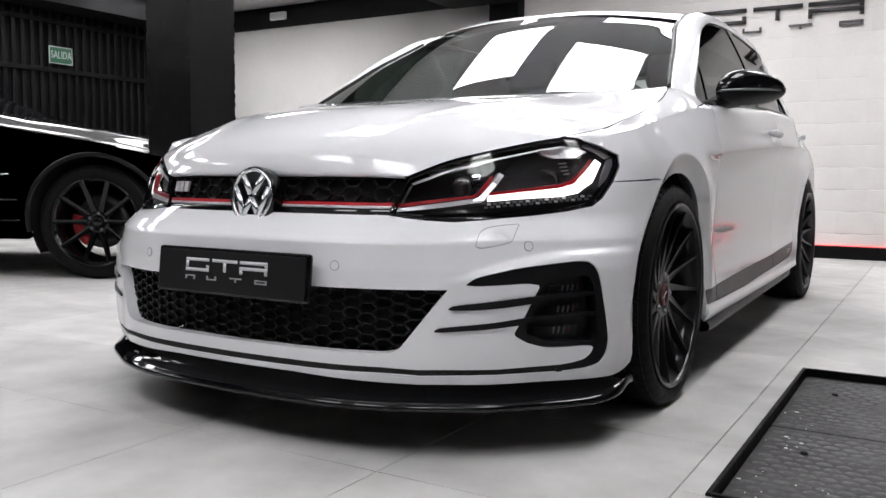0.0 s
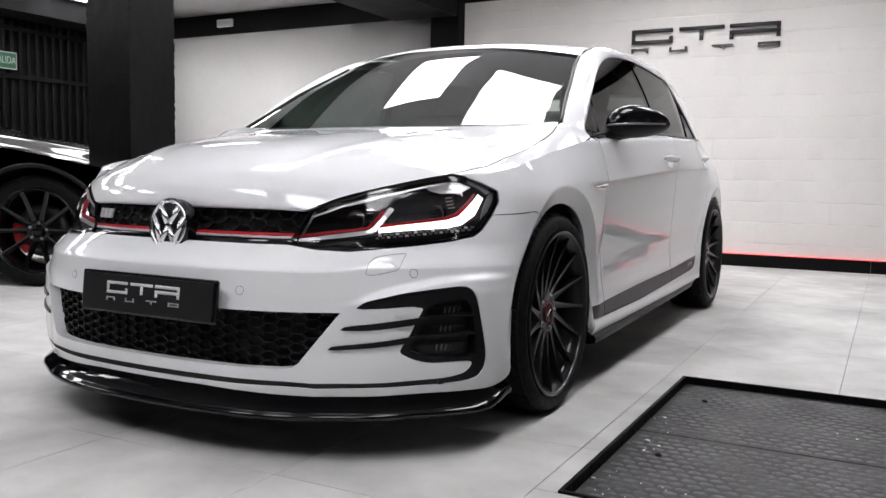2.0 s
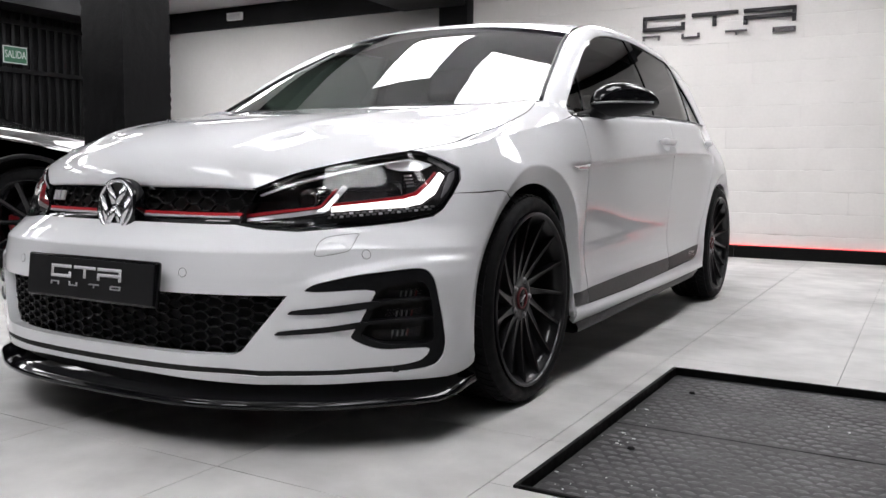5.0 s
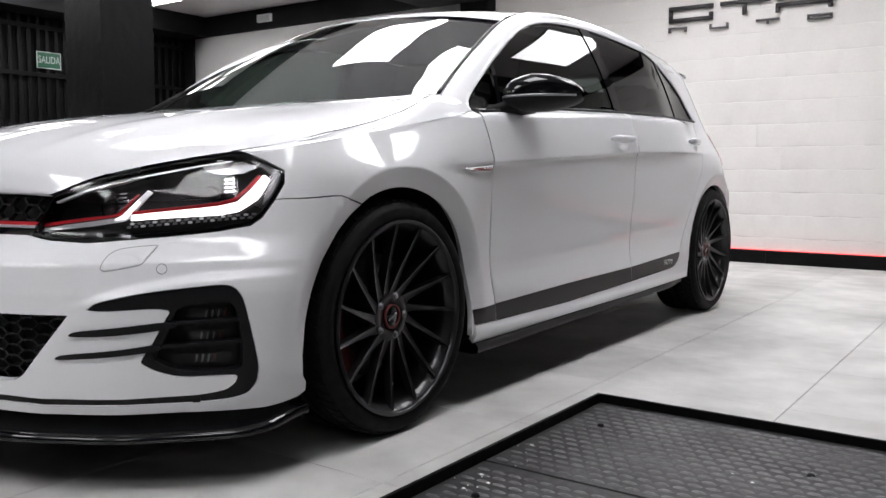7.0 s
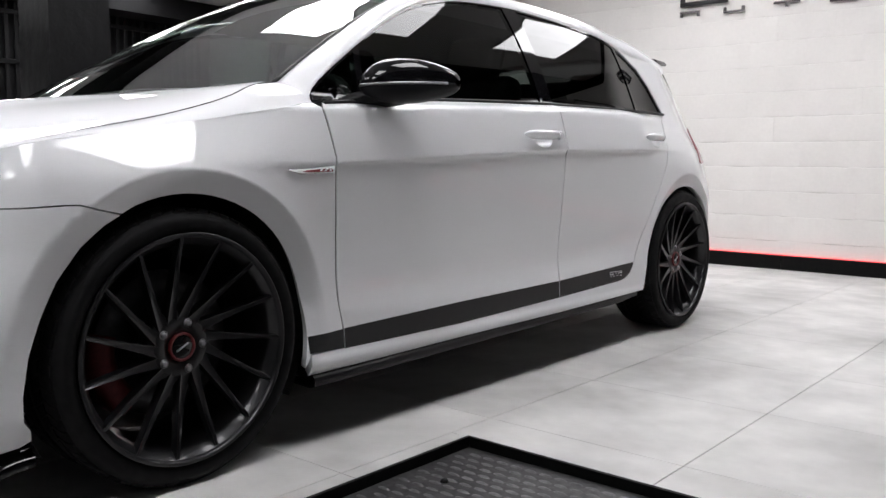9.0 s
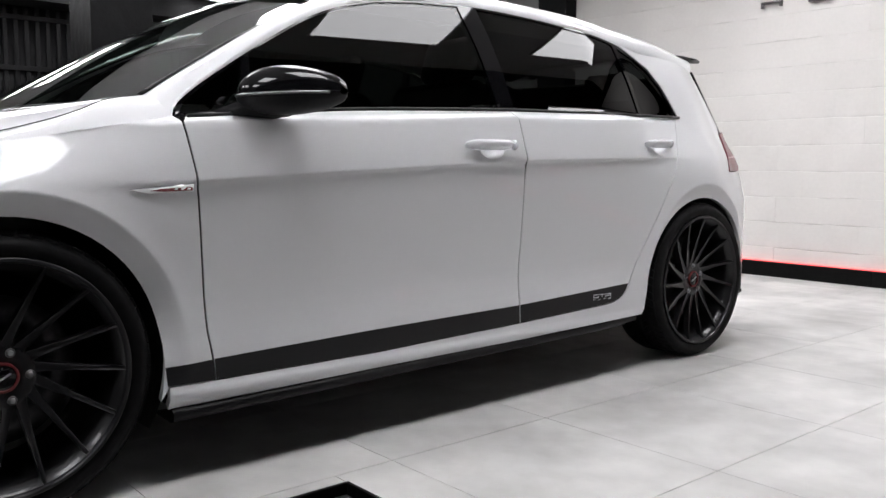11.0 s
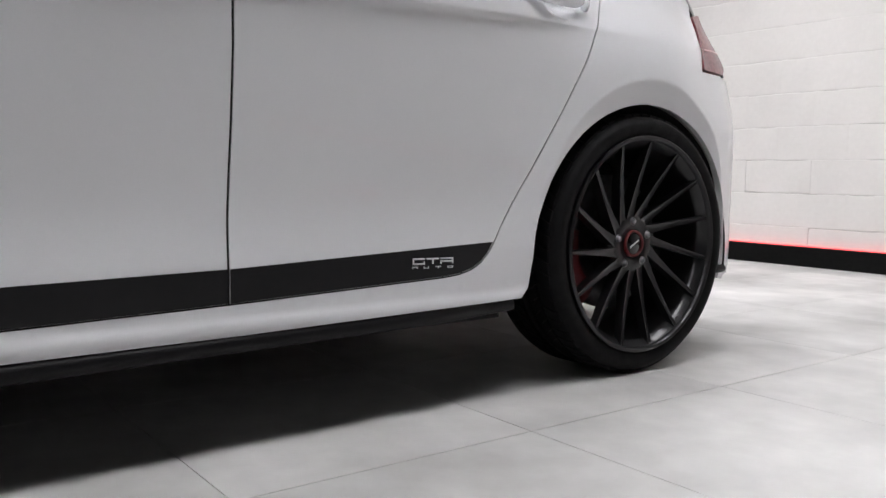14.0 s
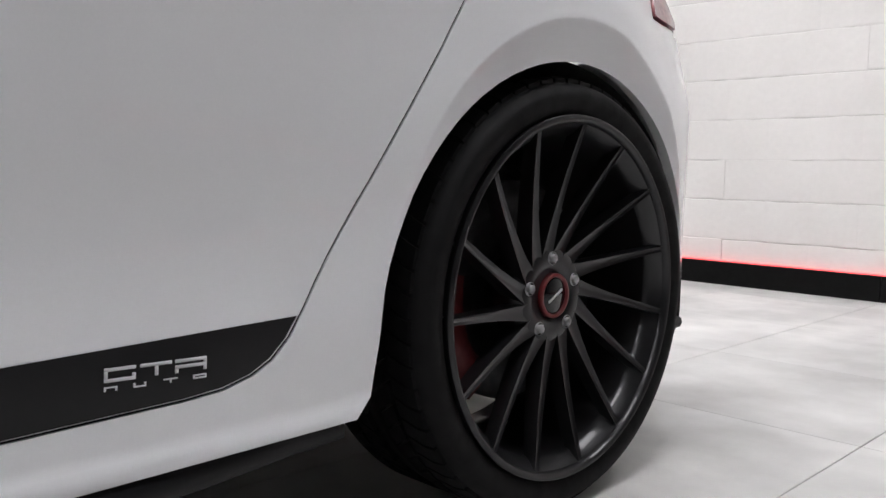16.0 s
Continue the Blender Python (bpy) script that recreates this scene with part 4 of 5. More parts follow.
# side glass with its rubber frames
F_GLASS = [(.625, .930), (.86, .945), (1.2, .963), (1.525, .975), (1.495, 1.16), (1.462, 1.316), (1.28, 1.306), (1.12, 1.286), (.98, 1.252), (.84, 1.197), (.69, 1.112), (.645, 1.08)]
V_GLASS = [(.425, .914), (.60, .927), (.618, 1.062), (.53, 1.005), (.445, .943)]
R_GLASS = [(1.60, .978), (2.0, .986), (2.33, .992), (2.305, 1.12), (2.27, 1.266), (2.1, 1.290), (1.8, 1.311), (1.545, 1.316), (1.572, 1.16)]
Q_GLASS = [(2.352, .993), (2.590, .998), (2.570, 1.05), (2.543, 1.115), (2.49, 1.18), (2.42, 1.219), (2.30, 1.258), (2.328, 1.12)]
SURROUND = [(.408, .904), (.60, .920), (.86, .937), (1.2, .955), (1.592, .970), (2.2, .982), (2.605, .990), (2.588, 1.05), (2.556, 1.125), (2.50, 1.192), (2.42, 1.231), (2.31, 1.271), (2.1, 1.299), (1.8, 1.320), (1.52, 1.326), (1.28, 1.313), (1.12, 1.293), (.98, 1.259), (.84, 1.204), (.668, 1.106), (.52, 1.011), (.425, .938)]
for s in (1, -1):
    lift = flank if s > 0 else (lambda y, z: Vector((-flank(y, z).x, flank(y, z).y, z)))
    def side(bm):
        return bm if s > 0 else mirrored(bm)
    frames = part("window_frame", side(skin(SURROUND, flank, .02, [F_GLASS, V_GLASS, R_GLASS, Q_GLASS], .02, -.004)), GLOSS_BLACK, car, "black window frame")
    for g, nm in ((F_GLASS, "front_window"), (V_GLASS, "quarter_window"), (R_GLASS, "rear_window"), (Q_GLASS, "rear_quarter_window")):
        part(nm, side(skin(g, flank, .022, (), 0, -.008)), GLASS_F if nm in ("front_window", "quarter_window") else GLASS_S, frames)
    low = [lift(y, z - .004) + Vector((s * .004, 0, 0)) for y, z in DLO_LOW]
    part("belt_seal", tube([Vector(v) for v in spline([tuple(v) for v in low], 30)], .006, 8), PLASTIC, frames)

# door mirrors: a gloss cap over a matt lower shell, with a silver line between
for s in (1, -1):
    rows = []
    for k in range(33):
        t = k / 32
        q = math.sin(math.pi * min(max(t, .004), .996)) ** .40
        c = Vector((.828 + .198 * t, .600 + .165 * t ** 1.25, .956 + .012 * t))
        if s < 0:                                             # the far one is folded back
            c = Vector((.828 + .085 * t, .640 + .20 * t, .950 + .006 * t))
        up, down, ry = .086 * q * (1 - .30 * t), .056 * q * (1 - .25 * t), .080 * q * (1 - .15 * t)
        row = []
        for a in range(40):
            th = a * math.tau / 40
            cy, sz = math.cos(th), math.sin(th)
            if cy > 0:                                        # a blunt back towards the glass
                cy, sz = .72 * cy ** .5, math.copysign(abs(sz) ** .5, sz)
            row.append(Vector((s * c.x, c.y + cy * ry * 1.05, c.z + sz * (up if sz > 0 else down))))
        rows.append(row)
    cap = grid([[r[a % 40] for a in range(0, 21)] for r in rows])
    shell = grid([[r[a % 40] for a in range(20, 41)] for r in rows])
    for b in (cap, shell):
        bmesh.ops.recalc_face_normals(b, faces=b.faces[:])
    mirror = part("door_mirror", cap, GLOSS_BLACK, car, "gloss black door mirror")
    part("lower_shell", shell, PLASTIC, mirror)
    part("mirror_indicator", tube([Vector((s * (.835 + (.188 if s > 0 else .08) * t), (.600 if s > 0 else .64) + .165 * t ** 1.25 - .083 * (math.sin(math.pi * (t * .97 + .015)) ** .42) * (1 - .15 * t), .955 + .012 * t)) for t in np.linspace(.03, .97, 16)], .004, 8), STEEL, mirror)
    arm = [[Vector((s * (.80 + .09 * t), y, z)) for y, z in ((.50 + .11 * t, .895 + .028 * t), (.60 + .09 * t, .890 + .02 * t), (.64 + .08 * t, .905 + .03 * t), (.61 + .06 * t, .925 + .045 * t), (.52 + .08 * t, .92 + .045 * t))] for t in (0, .3, .6, 1)]
    bm = grid(arm, closed=True)
    bmesh.ops.recalc_face_normals(bm, faces=bm.faces[:])
    part("mirror_arm", bm, PLASTIC, mirror)

# fender wedges
for s in (1, -1):
    lift = flank if s > 0 else (lambda y, z: Vector((-flank(y, z).x, flank(y, z).y, z)))
    def side(bm):
        return bm if s > 0 else mirrored(bm)
    wedge = part("fender_badge", side(skin([(.268, .727), (.31, .716), (.421, .7205), (.421, .741), (.34, .733)], flank, .02, (), .004, .005)), CHROME, car, "chrome wedge badge with red inlay")
    part("red_inlay", side(skin([(.315, .7225), (.35, .721), (.419, .7235), (.419, .735), (.34, .729)], flank, .02, (), .001, .0065)), BADGE_RED, wedge)
    for k in range(3):
        part("badge_bar", side(skin([(.372 + .016 * k, .7255), (.381 + .016 * k, .7255), (.383 + .016 * k, .7315), (.374 + .016 * k, .7315)], flank, .02, (), .001, .0075)), CHROME, wedge)

# ---- wheels ----
FRONT_TURN, REAR_TURN = 16.3, 8.3
def tyre_mesh(R=.320, r=.268, x0=-.118, x1=.104, n=120):
    w = x1 - x0
    prof = [(r, x0 + .012), (r + .012, x0), (R - .022, x0 - .002), (R - .010, x0 + .012), (R - .005, x0 + .028)]
    for k in range(4):
        c = x0 + w * (.22 + .187 * k)
        prof += [(R - .005, c - .006), (R - .0075, c - .005), (R - .0075, c + .005), (R - .005, c + .006)]
    prof += [(R - .005, x1 - .028), (R - .010, x1 - .012), (R - .020, x1 + .001), (R - .026, x1 + .003), (r + .024, x1 + .004), (r + .010, x1 - .001), (r + .003, x1 - .008), (r, x1 - .014)]
    return lathe(prof, n)


def tread_blocks(R=.320, x1=.104, x0=-.118, n=66):
    """Blocks between the cross grooves of the tread, the outer ones wrapped over the shoulders."""
    bm = bmesh.new()
    top = R + .0006
    bands = [([(x1 - .054, top), (x1 - .028, top), (x1 - .016, R - .0030)], .35), ([(x0 + .054, top), (x0 + .028, top), (x0 + .011, R - .0045), (x0 + .001, R - .013)], -.35),
             ([(x0 + .062, top), (x0 + .092, top)], .6), ([(x1 - .092, top), (x1 - .062, top)], -.6)]
    for k in range(n):
        for band, slant in bands:
            span = abs(band[1][0] - band[0][0])
            rings = []
            for low in (0, .007):
                row = []
                for x, r in band:
                    d = slant * (x - band[0][0]) / span * math.tau / n
                    row += [(x, (r - low) * math.cos(a + d), (r - low) * math.sin(a + d)) for a in (k * math.tau / n, (k + .84) * math.tau / n)]
                rings.append([bm.verts.new(v) for v in row])
            t, l = rings
            m = len(band)
            for i in range(m - 1):
                bm.faces.new((t[2 * i], t[2 * i + 1], t[2 * i + 3], t[2 * i + 2]))
                bm.faces.new((t[2 * i], t[2 * i + 2], l[2 * i + 2], l[2 * i]))
                bm.faces.new((t[2 * i + 1], l[2 * i + 1], l[2 * i + 3], t[2 * i + 3]))
            bm.faces.new((t[0], l[0], l[1], t[1]))
            bm.faces.new((t[-2], t[-1], l[-1], l[-2]))
    bmesh.ops.recalc_face_normals(bm, faces=bm.faces[:])
    for e in bm.edges:
        e.smooth = len(e.link_faces) == 2 and e.calc_face_angle(0) < .6
    return bm


def spoke_mesh(r0, r1, w0, w1, x_in, x_out, twist):
    """A tapering spoke with a raised ridge, lying along +y and set off from the hub's middle."""
    rows = []
    for k in range(9):
        t = k / 8
        y = r0 + (r1 - r0) * t
        w = (w0 + (w1 - w0) * t) / 2 * (1 + .5 * (1 - t) ** 4)
        x = x_in + (x_out - x_in) * t ** 1.5
        z = twist
        d = .034 - .012 * t
        rows.append([Vector((x - d, y, z - w * .8)), Vector((x - .010, y, z - w)), Vector((x - .001, y, z - w * .82)), Vector((x - .0035, y, z - w * .30)), Vector((x - .0035, y, z + w * .30)), Vector((x - .001, y, z + w * .82)), Vector((x - .010, y, z + w)), Vector((x - d, y, z + w * .8))])
    bm = grid(rows, closed=True, sharp_rows=())
    bm.verts.ensure_lookup_table()
    bm.faces.new([bm.verts[i] for i in range(8)]), bm.faces.new([bm.verts[len(bm.verts) - 8 + i] for i in range(8)])
    bmesh.ops.recalc_face_normals(bm, faces=bm.faces[:])
    for e in bm.edges:
        if len(e.link_faces) == 2 and e.calc_face_angle(0) > .5:
            e.smooth = False
    return bm


WHEEL_DATA = {}


def wheel(parent, m, spokes, R, r, rim_mat, name, caliper_angle, mark, ring, spoke_w=(.0205, .0105), twist=.024, turn=0.0, lug=10.0):
    """A wheel whose outer side looks along +x of m, axle at m's origin."""
    key = (spokes, R)
    hub = new("wheel")
    hub.parent, hub.matrix_basis = parent, m @ pose(0, 0, 0, turn)
    tagged(hub, name)
    if key not in WHEEL_DATA:
        d = {}
        d["tyre"] = (tyre_mesh(R, r), RUBBER)
        d["tread"] = (tread_blocks(R), RUBBER)
        d["rim"] = (lathe([(r + .003, .098), (r + .004, .106), (r - .001, .110), (r - .006, .107), (r - .008, .098), (r - .022, .082), (r - .026, .070), (r - .030, -.02), (r - .042, -.06), (r - .040, -.11), (r + .002, -.115)], 96, sharp_rows=(1, 4)), rim_mat)
        d["spoke"] = (spoke_mesh(.052, r - .006, *spoke_w, .064, .101, twist), rim_mat)
        d["hub_disc"] = (lathe([(.001, .050), (.034, .052), (.036, .064), (.066, .063), (.080, .055), (.084, .042), (.084, .02)], 48), rim_mat)
        d["centre_cap"] = (lathe([(.0005, .068), (.025, .068), (.0275, .066), (.0278, .054)], 40), GLOSS_BLACK)
        d["cap_ring"] = (lathe([(.0275, .067), (.0288, .0695), (.0328, .0695), (.0338, .067), (.0338, .054)], 48), ring)
        bolt = lathe([(.0005, .070), (.0055, .070), (.0075, .067), (.0078, .054)], 6)
        d["lug_bolt"] = (merge(bolt, lathe([(.009, .0655), (.0102, .0648), (.0105, .059)], 16)), STEEL)
        d["brake_disc"] = (lathe([(.05, -.030), (.095, -.028), (.1, -.012), (.170, -.012), (.170, -.036), (.1, -.036)], 64), DISC)
        d["backing"] = (lathe([(.02, -.05), (.12, -.052), (.166, -.056)], 48), DARK_LINER)
        rows = []
        for k in range(13):
            a = radians(-34 + 68 * k / 12)
            f = 1 if 1 < k < 11 else .8
            rows.append([Vector((x, rr * math.cos(a), rr * math.sin(a))) for x, rr in ((-.07, .125), (-.006 * f, .125), (.010 * f, .138), (.010 * f, .165), (.0 * f, .188), (-.07, .190))])
        cal = grid(rows, closed=True)
        cal.verts.ensure_lookup_table()
        cal.faces.new([cal.verts[i] for i in range(6)]), cal.faces.new([cal.verts[len(cal.verts) - 6 + i] for i in range(6)])
        bmesh.ops.recalc_face_normals(cal, faces=cal.faces[:])
        d["brake_caliper"] = (cal, CALIPER if ring is CAP_RED else BRIGHT_CALIPER)
        WHEEL_DATA[key] = {k: (lambda o: o)(link(k, bm, mt, hub)) for k, (bm, mt) in d.items()}
        made = WHEEL_DATA[key]
    else:
        made = {k: share(o, k, hub) for k, o in WHEEL_DATA[key].items() if k not in ("spoke", "lug_bolt")}
        made["spoke"] = share(WHEEL_DATA[key]["spoke"], "spoke", hub)
        made["lug_bolt"] = share(WHEEL_DATA[key]["lug_bolt"], "lug_bolt", hub)
    tagged(made["tread"], kind="stuff")
    made["brake_caliper"].matrix_basis = pose(0, 0, 0, caliper_angle)
    for k in range(1, spokes):
        share(made["spoke"], "spoke", hub, pose(0, 0, 0, 360 * k / spokes))
    made["lug_bolt"].matrix_basis = pose(0, 0, 0, lug) @ Matrix.Translation((0, .056, 0))
    for k in range(1, 5):
        share(made["lug_bolt"], "lug_bolt", hub, pose(0, 0, 0, lug + 72 * k) @ Matrix.Translation((0, .056, 0)))
    if mark:
        part("cap_mark", boxed((.0682, -.018, -.002), (.0692, .018, .002), 0, pose(0, 0, 0, 28 - turn)), LETTER, hub)
    return hub


for y, s, a, turn in ((0, 1, 200, FRONT_TURN), (WHEELBASE, 1, 200, REAR_TURN), (0, -1, 20, 3), (WHEELBASE, -1, 20, 11)):
    wheel(car, pose(s * .772, y + (.005 if y else 0), HUB_Z, 0, 0, 0 if s > 0 else 180), 15, .320, .262, RIM, "gunmetal multi-spoke alloy wheel with low tyre", (a if s > 0 else 180 - a) - turn, True, CAP_RED, turn=turn, lug=13 if y else -16.3)

# wheel housings and floor pan
for y in (0, WHEELBASE):
    grow = .016 if y else 0
    bm = lathe([(.372 + grow, .828), (.376 + grow, .81), (.378 + grow, .45)], 40, *((radians(-7), radians(187)) if y else (radians(-30), radians(240))))
    bmesh.ops.transform(bm, matrix=Matrix.Translation((0, y + .6 * grow, .280 if y else .325)), verts=bm.verts[:])
    both("wheel_housing", bm, DARK_LINER)
    both("inner_housing", boxed((.44, y - .36, .18), (.46, y + .36, .70)), DARK_LINER)
for lo, hi in (((-.44, -.80, .17), (.44, -.37, .20)), ((-.80, .40, .168), (.80, 2.23, .20)), ((-.44, 2.25, .17), (.44, 3.0, .20)), ((-.6, 3.0, .19), (.6, 3.2, .22)), ((-.44, -.37, .17), (.44, .37, .20))):
    part("floor_pan", boxed(lo, hi), DARK_LINER, car)
part("engine_bay", boxed((-.48, -.60, .25), (.48, .1, .50)), DARK_LINER, car)

# cabin
part("dashboard", boxed((-.72, .28, .62), (.72, .72, .90), .06), DASH, car)
part("cabin_floor", boxed((-.74, .3, .24), (.74, 2.9, .30)), CABIN, car)
part("headliner", grid([[Vector((x, y, 1.335 - .05 * abs(x / .5) ** 2.5 - .04 * max(0, y - 2) ** 2)) for x in np.linspace(-.52, .52, 7)] for y in np.linspace(1.05, 2.9, 8)]), CABIN, car)
for x in (.37, -.37):
    seat = part("seat", boxed((x - .25, .95, .38), (x + .25, 1.45, .56), .06), CABIN, car)
    part("backrest", boxed((x - .25, -.06, 0), (x + .25, .06, .62), .05, pose(0, 1.46, .50, -18)), CABIN, seat)
    part("headrest", boxed((x - .13, -.04, .62), (x + .13, .05, .80), .04, pose(0, 1.46, .50, -18)), CABIN, seat)
bench = part("rear_bench", boxed((-.62, 1.9, .40), (.62, 2.35, .56), .06), CABIN, car)
part("backrest", boxed((-.62, -.07, 0), (.62, .07, .62), .05, pose(0, 2.38, .48, -20)), CABIN, bench)
for x in (.37, -.37):
    part("headrest", boxed((x - .12, -.04, .62), (x + .12, .05, .76), .03, pose(0, 2.38, .48, -20)), CABIN, bench)
rings = [Vector((.37 + .18 * math.cos(k * math.tau / 28), .80 + .06 * math.sin(k * math.tau / 28), .86 + .17 * math.sin(k * math.tau / 28))) for k in range(28)]
part("steering_wheel", tube(rings, .016, 8, True), DASH, car)

# ---- headlamps ----
for s in (1, -1):
    lift = wall if s > 0 else (lambda p, z: wall(-p, z))
    def side(bm):
        return bm if s > 0 else mirrored(bm)
    INNER = shrunk(LAMP, .0075)
    lamp = part("headlamp", side(skin(shrunk(LAMP, .0015), wall, .02, [INNER], .03, -.001, level=True)), GLOSS_BLACK, car, "clear headlamp with lit white daytime strips and a red line")
    part("lamp_bowl", side(skin(INNER, wall, .03, (), 0, -.055, level=True)), LAMP_BOWL, lamp)
    part("lamp_cover", side(skin(shrunk(LAMP, .003), wall, .02, (), 0, .0015, level=True)), GLASS_L, lamp)
    strips = []
    strips.append(("outer_strip", [(.702, .598), (.810, .605), (.918, .610), (.968, .618), (1.009, .645), (1.043, .692), (1.032, .703), (.998, .669), (.963, .640), (.921, .631), (.811, .621), (.704, .611)], DRL, -.018))
    strips.append(("inner_strip", [(.442, .571), (.571, .583), (.680, .596), (.696, .603), (.754, .661), (.741, .666), (.680, .611), (.666, .605), (.571, .594), (.441, .579)], SATIN_CHROME, -.018))
    strips.append(("inner_light", [(.658, .600), (.688, .602), (.726, .639), (.718, .644), (.680, .611)], DRL, -.016))
    strips.append(("red_line", [(.437, .581), (.571, .597), (.663, .607), (.675, .612), (.722, .656), (.718, .659), (.671, .617), (.658, .612), (.571, .604), (.436, .589)], RED, -.017))
    strips.append(("red_line", [(.705, .612), (.811, .623), (.921, .633), (.961, .643), (.995, .671), (1.023, .700), (1.020, .704), (.991, .676), (.955, .649), (.917, .640), (.812, .629), (.705, .619)], RED, -.017))
    strips.append(("ledge", [(.514, .666), (.708, .700), (.729, .694), (.664, .679), (.599, .667), (.535, .659)], SATIN_CHROME, -.025))
    strips.append(("ledge", [(.876, .722), (.986, .735), (1.019, .722), (.983, .706), (.924, .704), (.885, .712)], SATIN_CHROME, -.022))
    strips.append(("shelf", [(.736, .603), (.968, .629), (1.004, .659), (1.049, .718), (1.015, .742), (.962, .741), (.815, .700), (.753, .664)], LAMP_BOWL, -.050))
    strips.append(("chin", [(.516, .565), (.704, .572), (.808, .578), (.913, .587), (.992, .599), (1.021, .624), (1.002, .633), (.967, .610), (.918, .602), (.810, .597), (.694, .591), (.571, .576)], PLASTIC, -.028))
    top_edge = [(.482, .640), (.590, .672), (.720, .699), (.878, .7265), (.962, .7365), (.962, .7335), (.878, .723), (.720, .6945), (.590, .667), (.486, .6355)]
    strips.append(("side_reflector", [(1.024, .634), (1.046, .655), (1.068, .688), (1.073, .706), (1.058, .700), (1.036, .664)], LAMP_GREY, -.012))
    strips.append(("side_reflector", [(1.055, .703), (1.071, .709), (1.049, .727), (1.018, .742), (1.012, .734), (1.040, .717)], LAMP_GREY, -.012))
    strips.append(("top_trim", top_edge, SATIN_CHROME, -.007))
    for nm, loop, mt, up in strips:
        part(nm, side(skin(loop, wall, .02, (), .015, up, level=True)), mt, lamp)
    for k in range(34):                                       # two rows of small moulded facets under the light strip
        p0, z0 = .69 + .0185 * (k // 2) + .009 * (k % 2), .581 + .0013 * (k // 2) + .0075 * (k % 2)
        part("facet", side(skin([(p0, z0), (p0 + .009, z0), (p0 + .012, z0 + .003), (p0 + .009, z0 + .0055), (p0 + .001, z0 + .0055)], wall, .03, (), .003, -.022, level=True)), SATIN_CHROME if k % 3 == 1 else LAMP_GREY, lamp)
    for p, z, r in ((0.626, 0.642, .024), (0.902, 0.675, .024)):
        c = lift(p, z)
        n = (lift(p + .01, z) - lift(p - .01, z)).cross(lift(p, z + .01) - lift(p, z - .01)).normalized() * s
        ax = (n * .35 + Vector((0, -1, 0)) * .65).normalized()
        q = ax.to_track_quat("X", "Z").to_matrix().to_4x4()
        m = Matrix.Translation(c - n * .052) @ q
        for nm, prof, mt in (("projector", [(.0005, .026), (.01, .0245), (.019, .019), (.025, .009), (.027, 0)], GLASS_L), ("projector_ring", [(.026, -.01), (.0265, .010), (.028, .012), (.0305, .008), (.031, -.01)], GLOSS_BLACK), ("projector_bowl", [(.0005, -.012), (.018, -.004), (.027, .004)], LAMP_GREY)):
            bm = lathe(prof, 32)
            bmesh.ops.transform(bm, matrix=m, verts=bm.verts[:])
            part(nm, bm, mt, lamp)
        for k in range(4):
            pk = p + .036
            zz = z - .013 + .009 * k
            part("fin", side(skin([(pk, zz), (pk + .022, zz + .002), (pk + .022, zz + .006), (pk, zz + .004)], wall, .03, (), .004, -.03, level=True)), CHROME, lamp)

# ---- the black sport utility car behind the pillar ----
suv = thing("black_suv", "glossy black sport utility car with red brake calipers", "car")
SM = pose(-3.535, 1.819, 0, 0, 0, 30)
HOOD = table([(-2.2, 1.17), (-1.2, 1.13), (-.9, 1.085), (-.6, 1.03), (-.14, .965), (.2, .905), (.45, .835), (.60, .775), (.66, .71), (.70, .55)])
S_IN = table([(.15, .10), (.25, .04), (.4, .015), (.6, .0), (.75, .004), (.85, .025), (.95, .06), (1.02, .10), (1.2, .2)])


def suv_half(x):
    """Half width in plan: full along the sides, rounded at nose and tail."""
    return .965 * (1 - max(0, (x + .1) / .82) ** 3.2 * .80) if x > -.1 else .965


def suv_side(x, z):
    r = math.hypot(x, z - .37)
    return SM @ Vector((x, -(suv_half(x) - S_IN(z) + .012 * math.exp(-((r - .44) / .06) ** 2)), z))


def suv_far(x, z):
    return SM @ Vector((x, suv_half(x) - S_IN(z), z))


def top_z(x):
    return float(HOOD(x)) - .075


flank_loop = [(.69, .28), (.69, .56), (.64, .68), (.56, .76), (.4, top_z(.4)), (.1, top_z(.1)), (-.3, top_z(-.3)), (-.8, top_z(-.8)), (-1.2, 1.05), (-3.0, 1.07), (-3.0, .32), (-2.62, .30)]
flank_loop += [(-2.2 + .405 * math.cos(radians(a)), .37 + .405 * math.sin(radians(a))) for a in range(192, -13, -10)]
flank_loop += [(-1.78, .25), (-.42, .25)] + [(.405 * math.cos(radians(a)), .37 + .405 * math.sin(radians(a))) for a in range(195, -16, -8)] + [(.42, .25)]
for lift, flip in ((suv_side, False), (suv_far, True)):
    bm = skin(flank_loop, lift, .05, (), .03)
    if flip:
        bmesh.ops.reverse_faces(bm, faces=bm.faces[:])
    bmesh.ops.recalc_face_normals(bm, faces=bm.faces[:])
    part("body_side", bm, BLACK_PAINT, suv)
bm = grid([[SM @ Vector((x, u * (suv_half(x) - .07), HOOD(x) - .085 * abs(u) ** 2.4 + .020 * math.exp(-((abs(u) - .62) / .10) ** 2) - .012 * math.exp(-((abs(u) - .85) / .07) ** 2))) for u in np.linspace(-1, 1, 41)] for x in np.linspace(-1.0, .70, 44)])
bmesh.ops.recalc_face_normals(bm, faces=bm.faces[:])
part("bonnet", bm, BLACK_PAINT, suv)
bm = grid([[SM @ Vector((.70 - .20 * abs(u) ** 3 + .01 * math.sin(z * 8), u * .62, z)) for u in np.linspace(-1, 1, 21)] for z in np.linspace(.22, .72, 8)])
